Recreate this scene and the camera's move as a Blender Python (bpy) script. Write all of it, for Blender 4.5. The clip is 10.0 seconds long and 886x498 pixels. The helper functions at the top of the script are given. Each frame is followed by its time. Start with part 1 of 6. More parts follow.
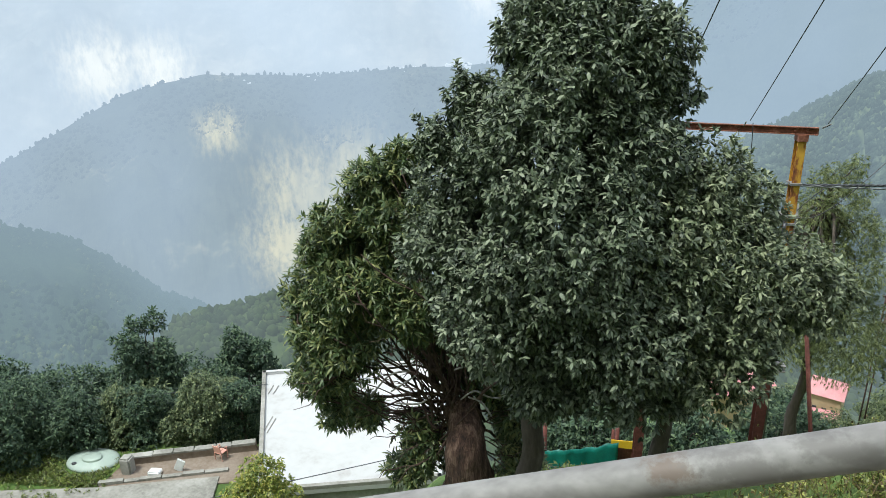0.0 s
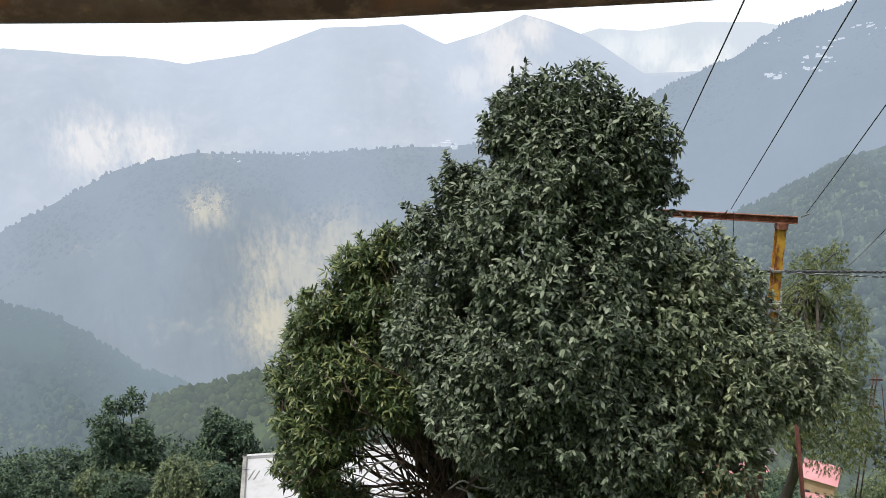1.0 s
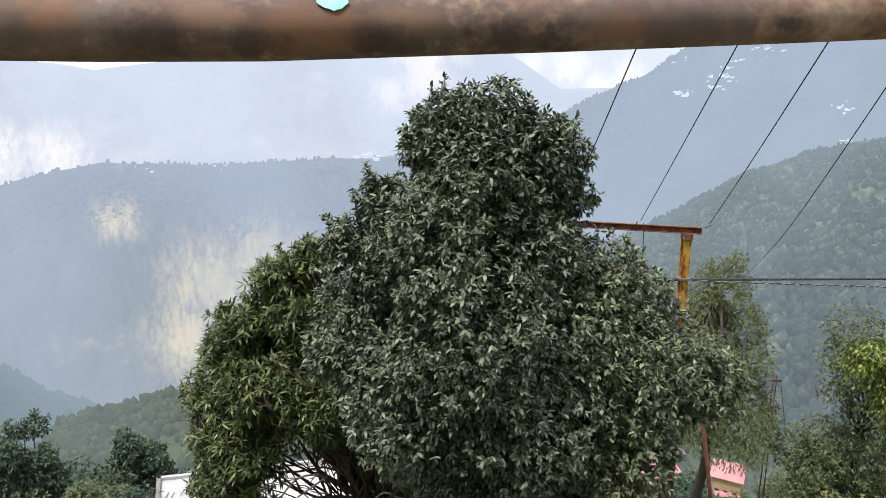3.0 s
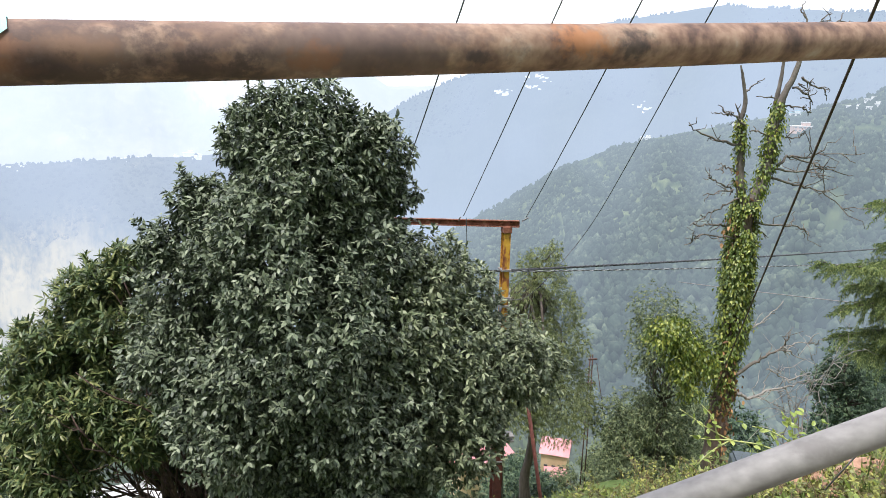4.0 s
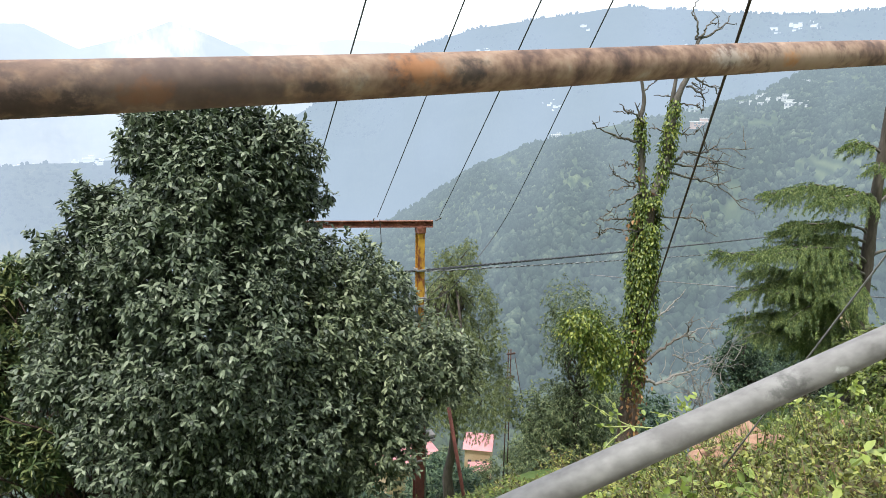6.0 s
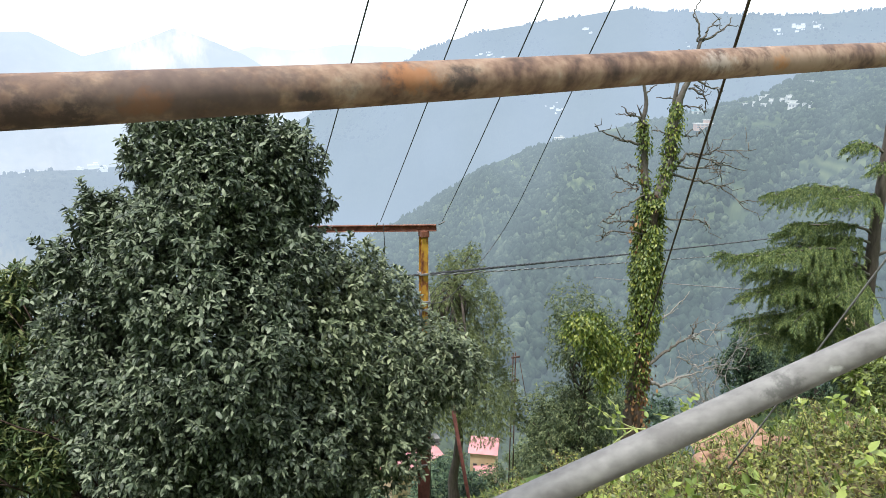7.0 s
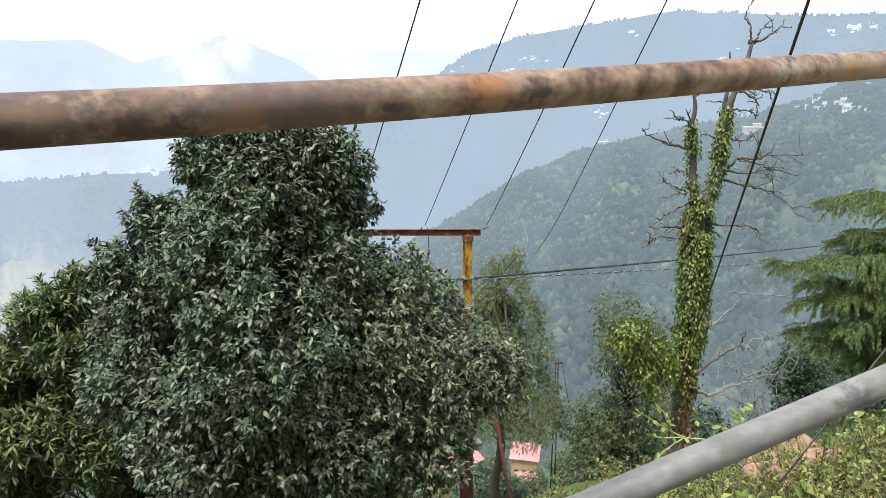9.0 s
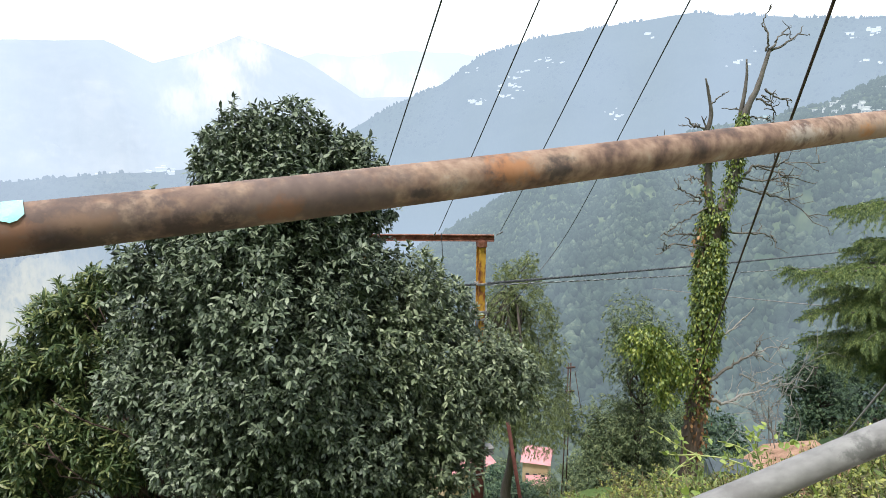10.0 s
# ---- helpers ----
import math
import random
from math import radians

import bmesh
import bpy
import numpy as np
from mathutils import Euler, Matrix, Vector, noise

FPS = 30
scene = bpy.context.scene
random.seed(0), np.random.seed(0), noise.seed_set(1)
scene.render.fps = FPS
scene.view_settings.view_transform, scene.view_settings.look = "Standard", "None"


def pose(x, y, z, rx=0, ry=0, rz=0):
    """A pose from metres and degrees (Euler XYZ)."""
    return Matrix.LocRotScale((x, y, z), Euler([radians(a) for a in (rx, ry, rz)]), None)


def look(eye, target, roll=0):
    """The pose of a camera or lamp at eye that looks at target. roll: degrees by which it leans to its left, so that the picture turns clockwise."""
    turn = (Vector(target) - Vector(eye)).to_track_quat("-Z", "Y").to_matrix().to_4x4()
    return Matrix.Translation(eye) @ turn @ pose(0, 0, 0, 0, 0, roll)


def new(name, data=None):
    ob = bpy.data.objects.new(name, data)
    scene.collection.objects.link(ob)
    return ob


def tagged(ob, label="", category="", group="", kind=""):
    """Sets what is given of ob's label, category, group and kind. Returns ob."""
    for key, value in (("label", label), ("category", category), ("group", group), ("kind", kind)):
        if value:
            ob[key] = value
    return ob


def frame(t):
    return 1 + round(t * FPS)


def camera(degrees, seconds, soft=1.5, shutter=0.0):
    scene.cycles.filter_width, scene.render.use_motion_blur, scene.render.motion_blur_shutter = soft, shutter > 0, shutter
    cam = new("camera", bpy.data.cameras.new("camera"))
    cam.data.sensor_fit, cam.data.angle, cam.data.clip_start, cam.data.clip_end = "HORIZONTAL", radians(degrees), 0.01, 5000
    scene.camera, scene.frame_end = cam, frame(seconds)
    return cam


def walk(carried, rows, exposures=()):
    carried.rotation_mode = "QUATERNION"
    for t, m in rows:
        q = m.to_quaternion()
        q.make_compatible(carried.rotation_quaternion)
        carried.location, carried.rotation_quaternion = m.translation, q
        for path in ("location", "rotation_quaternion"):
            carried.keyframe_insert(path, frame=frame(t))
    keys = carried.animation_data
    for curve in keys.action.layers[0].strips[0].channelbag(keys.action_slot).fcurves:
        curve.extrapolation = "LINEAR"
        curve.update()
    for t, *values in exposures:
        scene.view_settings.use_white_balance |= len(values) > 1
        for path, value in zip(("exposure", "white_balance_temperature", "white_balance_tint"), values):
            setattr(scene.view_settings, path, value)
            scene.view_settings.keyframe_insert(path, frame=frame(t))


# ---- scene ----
cam = camera(64.2, 10.0, soft=0.6)
PATH = [
    (0, (0.1896, 0.0722, 1.1707), (-0.0562, 1.9308, 0.4741), -1.49),
    (0.5, (0.1761, 0.0819, 1.2826), (-0.0414, 1.9864, 0.7122), -1.29),
    (1, (0.173, 0.068, 1.287), (-0.038, 1.996, 0.798), -0.9),
    (1.5, (0.165, 0.047, 1.291), (-0.05, 1.984, 0.841), -0.9),
    (2, (0.159, 0.024, 1.296), (-0.073, 1.96, 0.855), -1.0),
    (2.2, (0.156, 0.022, 1.297), (-0.075, 1.959, 0.854), -1.0),
    (3.3, (0.224, -0.016, 1.304), (0.386, 1.923, 0.842), 0.8),
    (3.5, (0.245, -0.02, 1.309), (0.51, 1.908, 0.846), 1.0),
    (4, (0.273, -0.023, 1.32), (0.745, 1.866, 0.86), 1.2),
    (4.5, (0.296, -0.034, 1.335), (0.892, 1.824, 0.896), 0.9),
    (5, (0.302, -0.042, 1.339), (0.963, 1.794, 0.9), 1.0),
    (5.5, (0.311, -0.053, 1.34), (1.003, 1.767, 0.882), 1.1),
    (7, (0.322, -0.079, 1.345), (1.004, 1.747, 0.899), 0.3),
    (7.5, (0.321, -0.085, 1.345), (1.001, 1.743, 0.903), 0.4),
    (8, (0.314, -0.083, 1.345), (0.968, 1.755, 0.904), 0.3),
    (8.5, (0.299, -0.077, 1.344), (0.9, 1.779, 0.903), 0.0),
    (9, (0.2905, -0.083, 1.350), (0.8605, 1.784, 0.915), 0.0),
    (9.5, (0.295, -0.094, 1.375), (0.866, 1.773, 0.942), 0.2),
    (10, (0.2775, -0.092, 1.419), (0.8125, 1.786, 0.987), 0.3),
]
walk(cam, [(t, look(eye, target, roll)) for t, eye, target, roll in PATH],
     [(0, 0.25, 6350, 4), (0.5, 0.18, 6450, 8), (1.5, 0.0, 6700, 14), (2.2, 0.0, 6700, 15), (3.3, 0.40, 6550, 15), (4.3, 0.66, 6500, 14), (5.5, 0.56, 6480, 10), (7, 0.48, 6450, 9), (10, 0.46, 6450, 9)])

# ---------------------------------------------------------------- world, sun
SUN_AZ, SUN_EL = -128.0, 69.0          # degrees; azimuth from +y towards +x
world = bpy.data.worlds.new("sky")
scene.world = world
world.use_nodes = True
wn, wl = world.node_tree.nodes, world.node_tree.links
wn.clear()
w_out = wn.new("ShaderNodeOutputWorld")
w_bg = wn.new("ShaderNodeBackground")
w_sky = wn.new("ShaderNodeTexSky")
w_sky.sky_type = "NISHITA"
w_sky.sun_disc = False
w_sky.sun_elevation = radians(SUN_EL)
w_sky.sun_rotation = radians(SUN_AZ)
w_sky.dust_density = 3.0
w_sky.altitude = 1800
w_co = wn.new("ShaderNodeTexCoord")
w_map = wn.new("ShaderNodeMapping")
w_map.inputs["Scale"].default_value = (1.0, 1.0, 3.0)
w_noise = wn.new("ShaderNodeTexNoise")
w_noise.inputs["Scale"].default_value = 1.7
w_noise.inputs["Detail"].default_value = 4.0
w_ramp = wn.new("ShaderNodeValToRGB")
w_ramp.color_ramp.elements[0].position = 0.30
w_ramp.color_ramp.elements[1].position = 0.56
w_gain = wn.new("ShaderNodeVectorMath")
w_gain.operation = "SCALE"
w_gain.inputs["Scale"].default_value = 0.165
w_mix = wn.new("ShaderNodeMix")
w_mix.data_type = "RGBA"
w_mix.inputs["B"].default_value = (0.95, 1.0, 1.05, 1)
wl.new(w_co.outputs["Generated"], w_map.inputs["Vector"])
wl.new(w_map.outputs["Vector"], w_noise.inputs["Vector"])
wl.new(w_noise.outputs["Fac"], w_ramp.inputs["Fac"])
wl.new(w_sky.outputs["Color"], w_gain.inputs[0])
wl.new(w_gain.outputs["Vector"], w_mix.inputs["A"])
wl.new(w_ramp.outputs["Color"], w_mix.inputs["Factor"])
wl.new(w_mix.outputs["Result"], w_bg.inputs["Color"])
w_bg.inputs["Strength"].default_value = 1.2
wl.new(w_bg.outputs["Background"], w_out.inputs["Surface"])

sun = new("sun", bpy.data.lights.new("sun", "SUN"))
sun.data.energy = 3.2
sun.data.angle = radians(7)
sun.data.color = (1.0, 0.99, 0.93)
_az, _el = radians(SUN_AZ), radians(SUN_EL)
sun_from = Vector((math.sin(_az) * math.cos(_el), math.cos(_az) * math.cos(_el), math.sin(_el)))
sun.matrix_world = look(sun_from * 50, (0, 0, 0))


# ---------------------------------------------------------------- materials
def srgb(r, g, b):
    return tuple(((c / 255) / 12.92 if c < 10 else ((c / 255 + 0.055) / 1.055) ** 2.4) for c in (r, g, b)) + (1,)


def ramp_node(nt, stops):
    n = nt.nodes.new("ShaderNodeValToRGB")
    els = n.color_ramp.elements
    while len(els) < len(stops):
        els.new(0.5)
    for e, (p, c) in zip(els, stops):
        e.position = p
        e.color = c if len(c) == 4 else (*c, 1)
    return n


def surface(name, stops, scale=4.0, rough=0.8, bump=0.3, metal=0.0, detail=8.0, fine=40.0, coords="Object", stretch=(1, 1, 1), spec=0.5, bump_dist=0.02):
    """A surface with two scales of colour variation and a fine relief."""
    m = bpy.data.materials.new(name)
    m.use_nodes = True
    nt = m.node_tree
    b = nt.nodes["Principled BSDF"]
    co = nt.nodes.new("ShaderNodeTexCoord")
    mp = nt.nodes.new("ShaderNodeMapping")
    mp.inputs["Scale"].default_value = stretch
    nt.links.new(co.outputs[coords], mp.inputs["Vector"])
    n1 = nt.nodes.new("ShaderNodeTexNoise")
    n1.inputs["Scale"].default_value = scale
    n1.inputs["Detail"].default_value = detail
    n1.inputs["Roughness"].default_value = 0.62
    n2 = nt.nodes.new("ShaderNodeTexNoise")
    n2.inputs["Scale"].default_value = fine
    n2.inputs["Detail"].default_value = 5
    mixf = nt.nodes.new("ShaderNodeMix")
    mixf.inputs["Factor"].default_value = 0.3
    for n in (n1, n2):
        nt.links.new(mp.outputs["Vector"], n.inputs["Vector"])
    nt.links.new(n1.outputs["Fac"], mixf.inputs["A"])
    nt.links.new(n2.outputs["Fac"], mixf.inputs["B"])
    r = ramp_node(nt, stops)
    nt.links.new(mixf.outputs["Result"], r.inputs["Fac"])
    nt.links.new(r.outputs["Color"], b.inputs["Base Color"])
    b.inputs["Roughness"].default_value = rough
    b.inputs["Metallic"].default_value = metal
    b.inputs["Specular IOR Level"].default_value = spec
    if bump:
        bp = nt.nodes.new("ShaderNodeBump")
        bp.inputs["Strength"].default_value = bump
        bp.inputs["Distance"].default_value = bump_dist
        nt.links.new(mixf.outputs["Result"], bp.inputs["Height"])
        nt.links.new(bp.outputs["Normal"], b.inputs["Normal"])
    return m


def leaf_mat(name, dark, mid, light, rough=0.40, glow=0.2, spec=0.7):
    """Leaves: colour varies leaf by leaf, and some light passes through."""
    m = bpy.data.materials.new(name)
    m.use_nodes = True
    nt = m.node_tree
    b = nt.nodes["Principled BSDF"]
    out = nt.nodes["Material Output"]
    g = nt.nodes.new("ShaderNodeNewGeometry")
    r = ramp_node(nt, [(0.0, dark), (0.55, mid), (0.93, light), (1.0, light)])
    nt.links.new(g.outputs["Random Per Island"], r.inputs["Fac"])
    nt.links.new(r.outputs["Color"], b.inputs["Base Color"])
    b.inputs["Roughness"].default_value = rough
    b.inputs["Specular IOR Level"].default_value = spec
    tr = nt.nodes.new("ShaderNodeBsdfTranslucent")
    nt.links.new(r.outputs["Color"], tr.inputs["Color"])
    mx = nt.nodes.new("ShaderNodeMixShader")
    mx.inputs["Fac"].default_value = glow
    nt.links.new(b.outputs["BSDF"], mx.inputs[1])
    nt.links.new(tr.outputs["BSDF"], mx.inputs[2])
    nt.links.new(mx.outputs["Shader"], out.inputs["Surface"])
    return m


def painted_haze_mat(name, stops, air, amount, scale=0.01, fine=0.12, sun_rock_patches=(), bare=(0.8, 0.7, 0.5, 1), speckle=0.0):
    """Far hills, a backdrop with the haze of bright air painted on as emission. amount: the painted haze's share at a
    nearer and at a farther distance from the viewpoint, as (d0, share, d1, share). Patches paint bare and sunlit slopes
    pale, as azimuth, elevation and half-width in degrees. speckle: how much one crown differs from the next."""
    m = surface(name, stops, scale=scale, fine=fine, rough=0.95, bump=0.0, spec=0.1)
    nt = m.node_tree
    b = nt.nodes["Principled BSDF"]

    def node(kind, **values):
        n = nt.nodes.new(kind)
        for key, value in values.items():
            if key == "operation":
                n.operation = value
            else:
                n.inputs[key.replace("_", " ")].default_value = value
        return n

    def tint(factor, colour):
        old = b.inputs["Base Color"].links[0].from_socket
        mc = nt.nodes.new("ShaderNodeMix")
        mc.data_type = "RGBA"
        mc.inputs["B"].default_value = colour
        nt.links.new(factor, mc.inputs["Factor"])
        nt.links.new(old, mc.inputs["A"])
        nt.links.new(mc.outputs["Result"], b.inputs["Base Color"])

    co = nt.nodes.new("ShaderNodeTexCoord")
    way = node("ShaderNodeVectorMath", operation="NORMALIZE")
    nt.links.new(co.outputs["Object"], way.inputs[0])
    if speckle:
        g = nt.nodes.new("ShaderNodeNewGeometry")
        dark = node("ShaderNodeMapRange", From_Min=0.0, From_Max=1.0, To_Min=speckle, To_Max=-0.25 * speckle)
        nt.links.new(g.outputs["Random Per Island"], dark.inputs["Value"])
        tint(dark.outputs["Result"], (0.012, 0.02, 0.014, 1))
    if sun_rock_patches:
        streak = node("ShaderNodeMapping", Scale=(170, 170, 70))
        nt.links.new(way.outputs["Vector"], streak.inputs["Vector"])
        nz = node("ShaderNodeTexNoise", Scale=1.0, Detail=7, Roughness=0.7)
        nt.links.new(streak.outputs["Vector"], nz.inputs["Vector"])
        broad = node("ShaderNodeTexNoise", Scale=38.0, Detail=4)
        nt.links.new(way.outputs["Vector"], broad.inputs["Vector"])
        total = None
        for az, el, half in sun_rock_patches:
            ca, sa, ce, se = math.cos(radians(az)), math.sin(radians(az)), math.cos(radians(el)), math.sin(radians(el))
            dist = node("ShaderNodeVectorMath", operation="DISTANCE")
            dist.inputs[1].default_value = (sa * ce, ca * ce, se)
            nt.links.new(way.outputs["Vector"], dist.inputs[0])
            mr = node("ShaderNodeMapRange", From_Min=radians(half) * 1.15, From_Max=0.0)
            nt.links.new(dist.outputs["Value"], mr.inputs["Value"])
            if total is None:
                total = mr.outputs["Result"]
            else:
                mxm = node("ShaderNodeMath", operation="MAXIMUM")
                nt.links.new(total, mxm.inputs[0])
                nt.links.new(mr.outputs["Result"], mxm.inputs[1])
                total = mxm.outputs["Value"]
        # paints bare and sunlit ground pale where the patch's middle and both grains agree
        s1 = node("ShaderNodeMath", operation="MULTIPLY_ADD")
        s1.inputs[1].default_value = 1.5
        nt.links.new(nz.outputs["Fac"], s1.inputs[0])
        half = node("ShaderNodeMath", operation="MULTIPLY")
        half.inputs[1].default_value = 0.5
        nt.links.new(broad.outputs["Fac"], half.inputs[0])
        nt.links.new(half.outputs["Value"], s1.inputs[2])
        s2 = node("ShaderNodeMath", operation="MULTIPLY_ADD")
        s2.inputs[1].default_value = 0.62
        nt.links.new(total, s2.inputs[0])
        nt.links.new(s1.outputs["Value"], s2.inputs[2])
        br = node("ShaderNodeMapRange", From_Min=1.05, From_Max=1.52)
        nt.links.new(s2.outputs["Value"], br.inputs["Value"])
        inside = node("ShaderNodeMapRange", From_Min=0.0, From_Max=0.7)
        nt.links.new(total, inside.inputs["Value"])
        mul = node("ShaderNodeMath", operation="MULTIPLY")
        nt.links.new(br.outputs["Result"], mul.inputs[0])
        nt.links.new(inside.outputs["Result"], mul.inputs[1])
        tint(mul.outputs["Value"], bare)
    # the painted haze's share, thickening with distance, in soft uneven banks
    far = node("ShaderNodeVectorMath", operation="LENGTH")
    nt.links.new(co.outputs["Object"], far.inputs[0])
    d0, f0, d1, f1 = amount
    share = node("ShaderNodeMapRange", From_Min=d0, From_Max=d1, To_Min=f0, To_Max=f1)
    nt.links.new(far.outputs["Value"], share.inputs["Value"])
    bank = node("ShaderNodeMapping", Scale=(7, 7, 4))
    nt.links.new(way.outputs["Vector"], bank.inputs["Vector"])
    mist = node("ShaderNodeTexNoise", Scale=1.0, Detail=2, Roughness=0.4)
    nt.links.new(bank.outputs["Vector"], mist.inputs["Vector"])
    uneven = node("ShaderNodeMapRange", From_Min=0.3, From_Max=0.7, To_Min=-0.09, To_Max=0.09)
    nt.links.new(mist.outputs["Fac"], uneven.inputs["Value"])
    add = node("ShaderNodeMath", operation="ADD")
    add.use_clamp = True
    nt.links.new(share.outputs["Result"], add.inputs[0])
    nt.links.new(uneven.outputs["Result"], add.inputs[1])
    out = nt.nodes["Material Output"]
    # haze: a constant glow mixed over the lit surface
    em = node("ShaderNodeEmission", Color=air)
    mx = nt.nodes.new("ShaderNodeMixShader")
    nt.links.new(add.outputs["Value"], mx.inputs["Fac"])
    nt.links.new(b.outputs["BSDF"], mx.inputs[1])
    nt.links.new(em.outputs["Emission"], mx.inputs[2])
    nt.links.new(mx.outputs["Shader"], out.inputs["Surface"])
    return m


M_OAK = leaf_mat("oak_leaf", (0.022, 0.035, 0.019), (0.106, 0.136, 0.080), (0.215, 0.245, 0.16), rough=0.52, glow=0.08, spec=0.5)
M_OAK2 = leaf_mat("oak_leaf_pale", (0.034, 0.052, 0.023), (0.120, 0.148, 0.077), (0.27, 0.30, 0.175), rough=0.52, glow=0.12, spec=0.48)
M_RHODO = leaf_mat("rhododendron_leaf", (0.034, 0.058, 0.023), (0.098, 0.142, 0.054), (0.235, 0.25, 0.095), rough=0.46, spec=0.5)
M_IVY = leaf_mat("ivy_leaf", (0.05, 0.085, 0.012), (0.13, 0.185, 0.026), (0.30, 0.32, 0.055), rough=0.5, glow=0.22)
M_WITHERED = leaf_mat("withered_leaf", (0.07, 0.03, 0.012), (0.20, 0.095, 0.035), (0.36, 0.20, 0.08), rough=0.7, glow=0.2)
M_DEODAR = leaf_mat("deodar_needles", (0.05, 0.085, 0.026), (0.125, 0.185, 0.05), (0.29, 0.34, 0.10), rough=0.6, glow=0.3)
M_CYPRESS = leaf_mat("cypress_needles", (0.085, 0.115, 0.042), (0.175, 0.21, 0.078), (0.29, 0.32, 0.125), rough=0.65, glow=0.3)
M_BUSH = leaf_mat("bush_leaf", (0.075, 0.07, 0.02), (0.105, 0.155, 0.028), (0.24, 0.28, 0.06), rough=0.5, glow=0.3)
M_SHRUB = leaf_mat("shrub_leaf", (0.10, 0.13, 0.02), (0.20, 0.25, 0.035), (0.42, 0.38, 0.08), rough=0.5, glow=0.3)
M_WEED = leaf_mat("weed_leaf", (0.085, 0.05, 0.018), (0.125, 0.15, 0.026), (0.36, 0.36, 0.085), rough=0.5, glow=0.3)
M_WOOD = leaf_mat("wood_leaf", (0.018, 0.040, 0.024), (0.052, 0.092, 0.052), (0.12, 0.17, 0.09), rough=0.6, spec=0.4)
M_SCRUB = leaf_mat("scrub_leaf", (0.045, 0.066, 0.032), (0.105, 0.14, 0.065), (0.215, 0.245, 0.115), rough=0.6, spec=0.4)
M_GRASS = leaf_mat("grass_blade", (0.06, 0.10, 0.02), (0.12, 0.18, 0.035), (0.24, 0.28, 0.08), rough=0.6, glow=0.3)
M_BARK = surface("bark", [(0.3, (0.035, 0.027, 0.022)), (0.55, (0.09, 0.072, 0.06)), (0.75, (0.16, 0.14, 0.12))], scale=5, fine=30, rough=0.95, bump=0.9, stretch=(1, 1, 0.25), bump_dist=0.03)
M_IVYBARK = surface("ivy_tree_bark", [(0.3, (0.03, 0.021, 0.016)), (0.52, (0.095, 0.068, 0.052)), (0.72, (0.21, 0.16, 0.125))], scale=7, fine=34, rough=0.95, bump=0.9, stretch=(1, 1, 0.3), bump_dist=0.03)
M_STEMBARK = surface("stem_bark", [(0.3, (0.03, 0.017, 0.014)), (0.55, (0.075, 0.042, 0.034)), (0.75, (0.17, 0.12, 0.10))], scale=8, rough=0.9)
M_REDBARK = surface("flaking_red_bark", [(0.36, (0.018, 0.010, 0.008)), (0.5, (0.075, 0.040, 0.029)), (0.64, (0.20, 0.13, 0.10))], scale=12, fine=60, rough=0.95, bump=1.0, stretch=(1, 1, 0.14), bump_dist=0.06)
M_BARE = surface("bare_wood", [(0.3, (0.06, 0.05, 0.042)), (0.7, (0.17, 0.15, 0.13))], scale=6, rough=0.9)
M_DEADWOOD = surface("bleached_dead_wood", [(0.3, (0.17, 0.155, 0.14)), (0.7, (0.33, 0.31, 0.285))], scale=6, rough=0.9)
M_RUST = surface("rusty_pipe", [(0.31, (0.055, 0.034, 0.03)), (0.41, (0.125, 0.073, 0.056)), (0.48, (0.205, 0.122, 0.088)), (0.55, (0.285, 0.182, 0.130)), (0.62, (0.345, 0.235, 0.172)), (0.70, (0.41, 0.33, 0.27))], scale=26, fine=95, rough=0.78, bump=0.08, bump_dist=0.001, detail=4)
M_GREYPIPE = surface("weathered_grey_paint", [(0.30, (0.105, 0.096, 0.092)), (0.46, (0.178, 0.167, 0.162)), (0.62, (0.24, 0.228, 0.22))], scale=26, fine=90, rough=0.6, stretch=(0.6, 1, 1), bump=0.15, bump_dist=0.001, detail=3.5)
M_YELLOW = surface("rusted_yellow_paint", [(0.36, (0.10, 0.03, 0.015)), (0.47, (0.26, 0.09, 0.03)), (0.53, (0.52, 0.27, 0.035)), (0.7, (0.66, 0.40, 0.05))], scale=9, fine=40, rough=0.7, stretch=(1, 1, 0.4))
M_REDRUST = surface("red_oxide", [(0.35, (0.06, 0.018, 0.014)), (0.6, (0.15, 0.045, 0.035)), (0.75, (0.24, 0.10, 0.08))], scale=6, rough=0.75)
M_ARMRUST = surface("rusted_channel", [(0.35, (0.09, 0.03, 0.02)), (0.55, (0.23, 0.085, 0.05)), (0.7, (0.42, 0.26, 0.20))], scale=7, fine=30, rough=0.8)
M_WIRE = surface("wire", [(0.3, (0.03, 0.03, 0.035)), (0.7, (0.08, 0.08, 0.085))], rough=0.5, bump=0)
M_PALECABLE = surface("bleached_cable", [(0.3, (0.22, 0.22, 0.22)), (0.7, (0.36, 0.36, 0.36))], rough=0.6, bump=0)
M_CABLE = surface("rusty_stay_wire", [(0.3, (0.035, 0.022, 0.02)), (0.7, (0.10, 0.06, 0.045))], rough=0.7, bump=0)
M_PORCELAIN = surface("insulator_glaze", [(0.3, (0.34, 0.34, 0.36)), (0.7, (0.48, 0.48, 0.5))], rough=0.3, bump=0)
M_EARTH = surface("hillside_earth", [(0.30, (0.04, 0.07, 0.018)), (0.48, (0.07, 0.125, 0.025)), (0.62, (0.14, 0.19, 0.045)), (0.78, (0.26, 0.21, 0.13))], scale=0.35, fine=6, rough=0.95, bump=0.6, bump_dist=0.1)
M_SOIL = surface("bare_orange_soil", [(0.35, (0.20, 0.11, 0.07)), (0.52, (0.38, 0.22, 0.15)), (0.68, (0.50, 0.33, 0.25))], scale=3, fine=25, rough=0.95, bump=0.5)
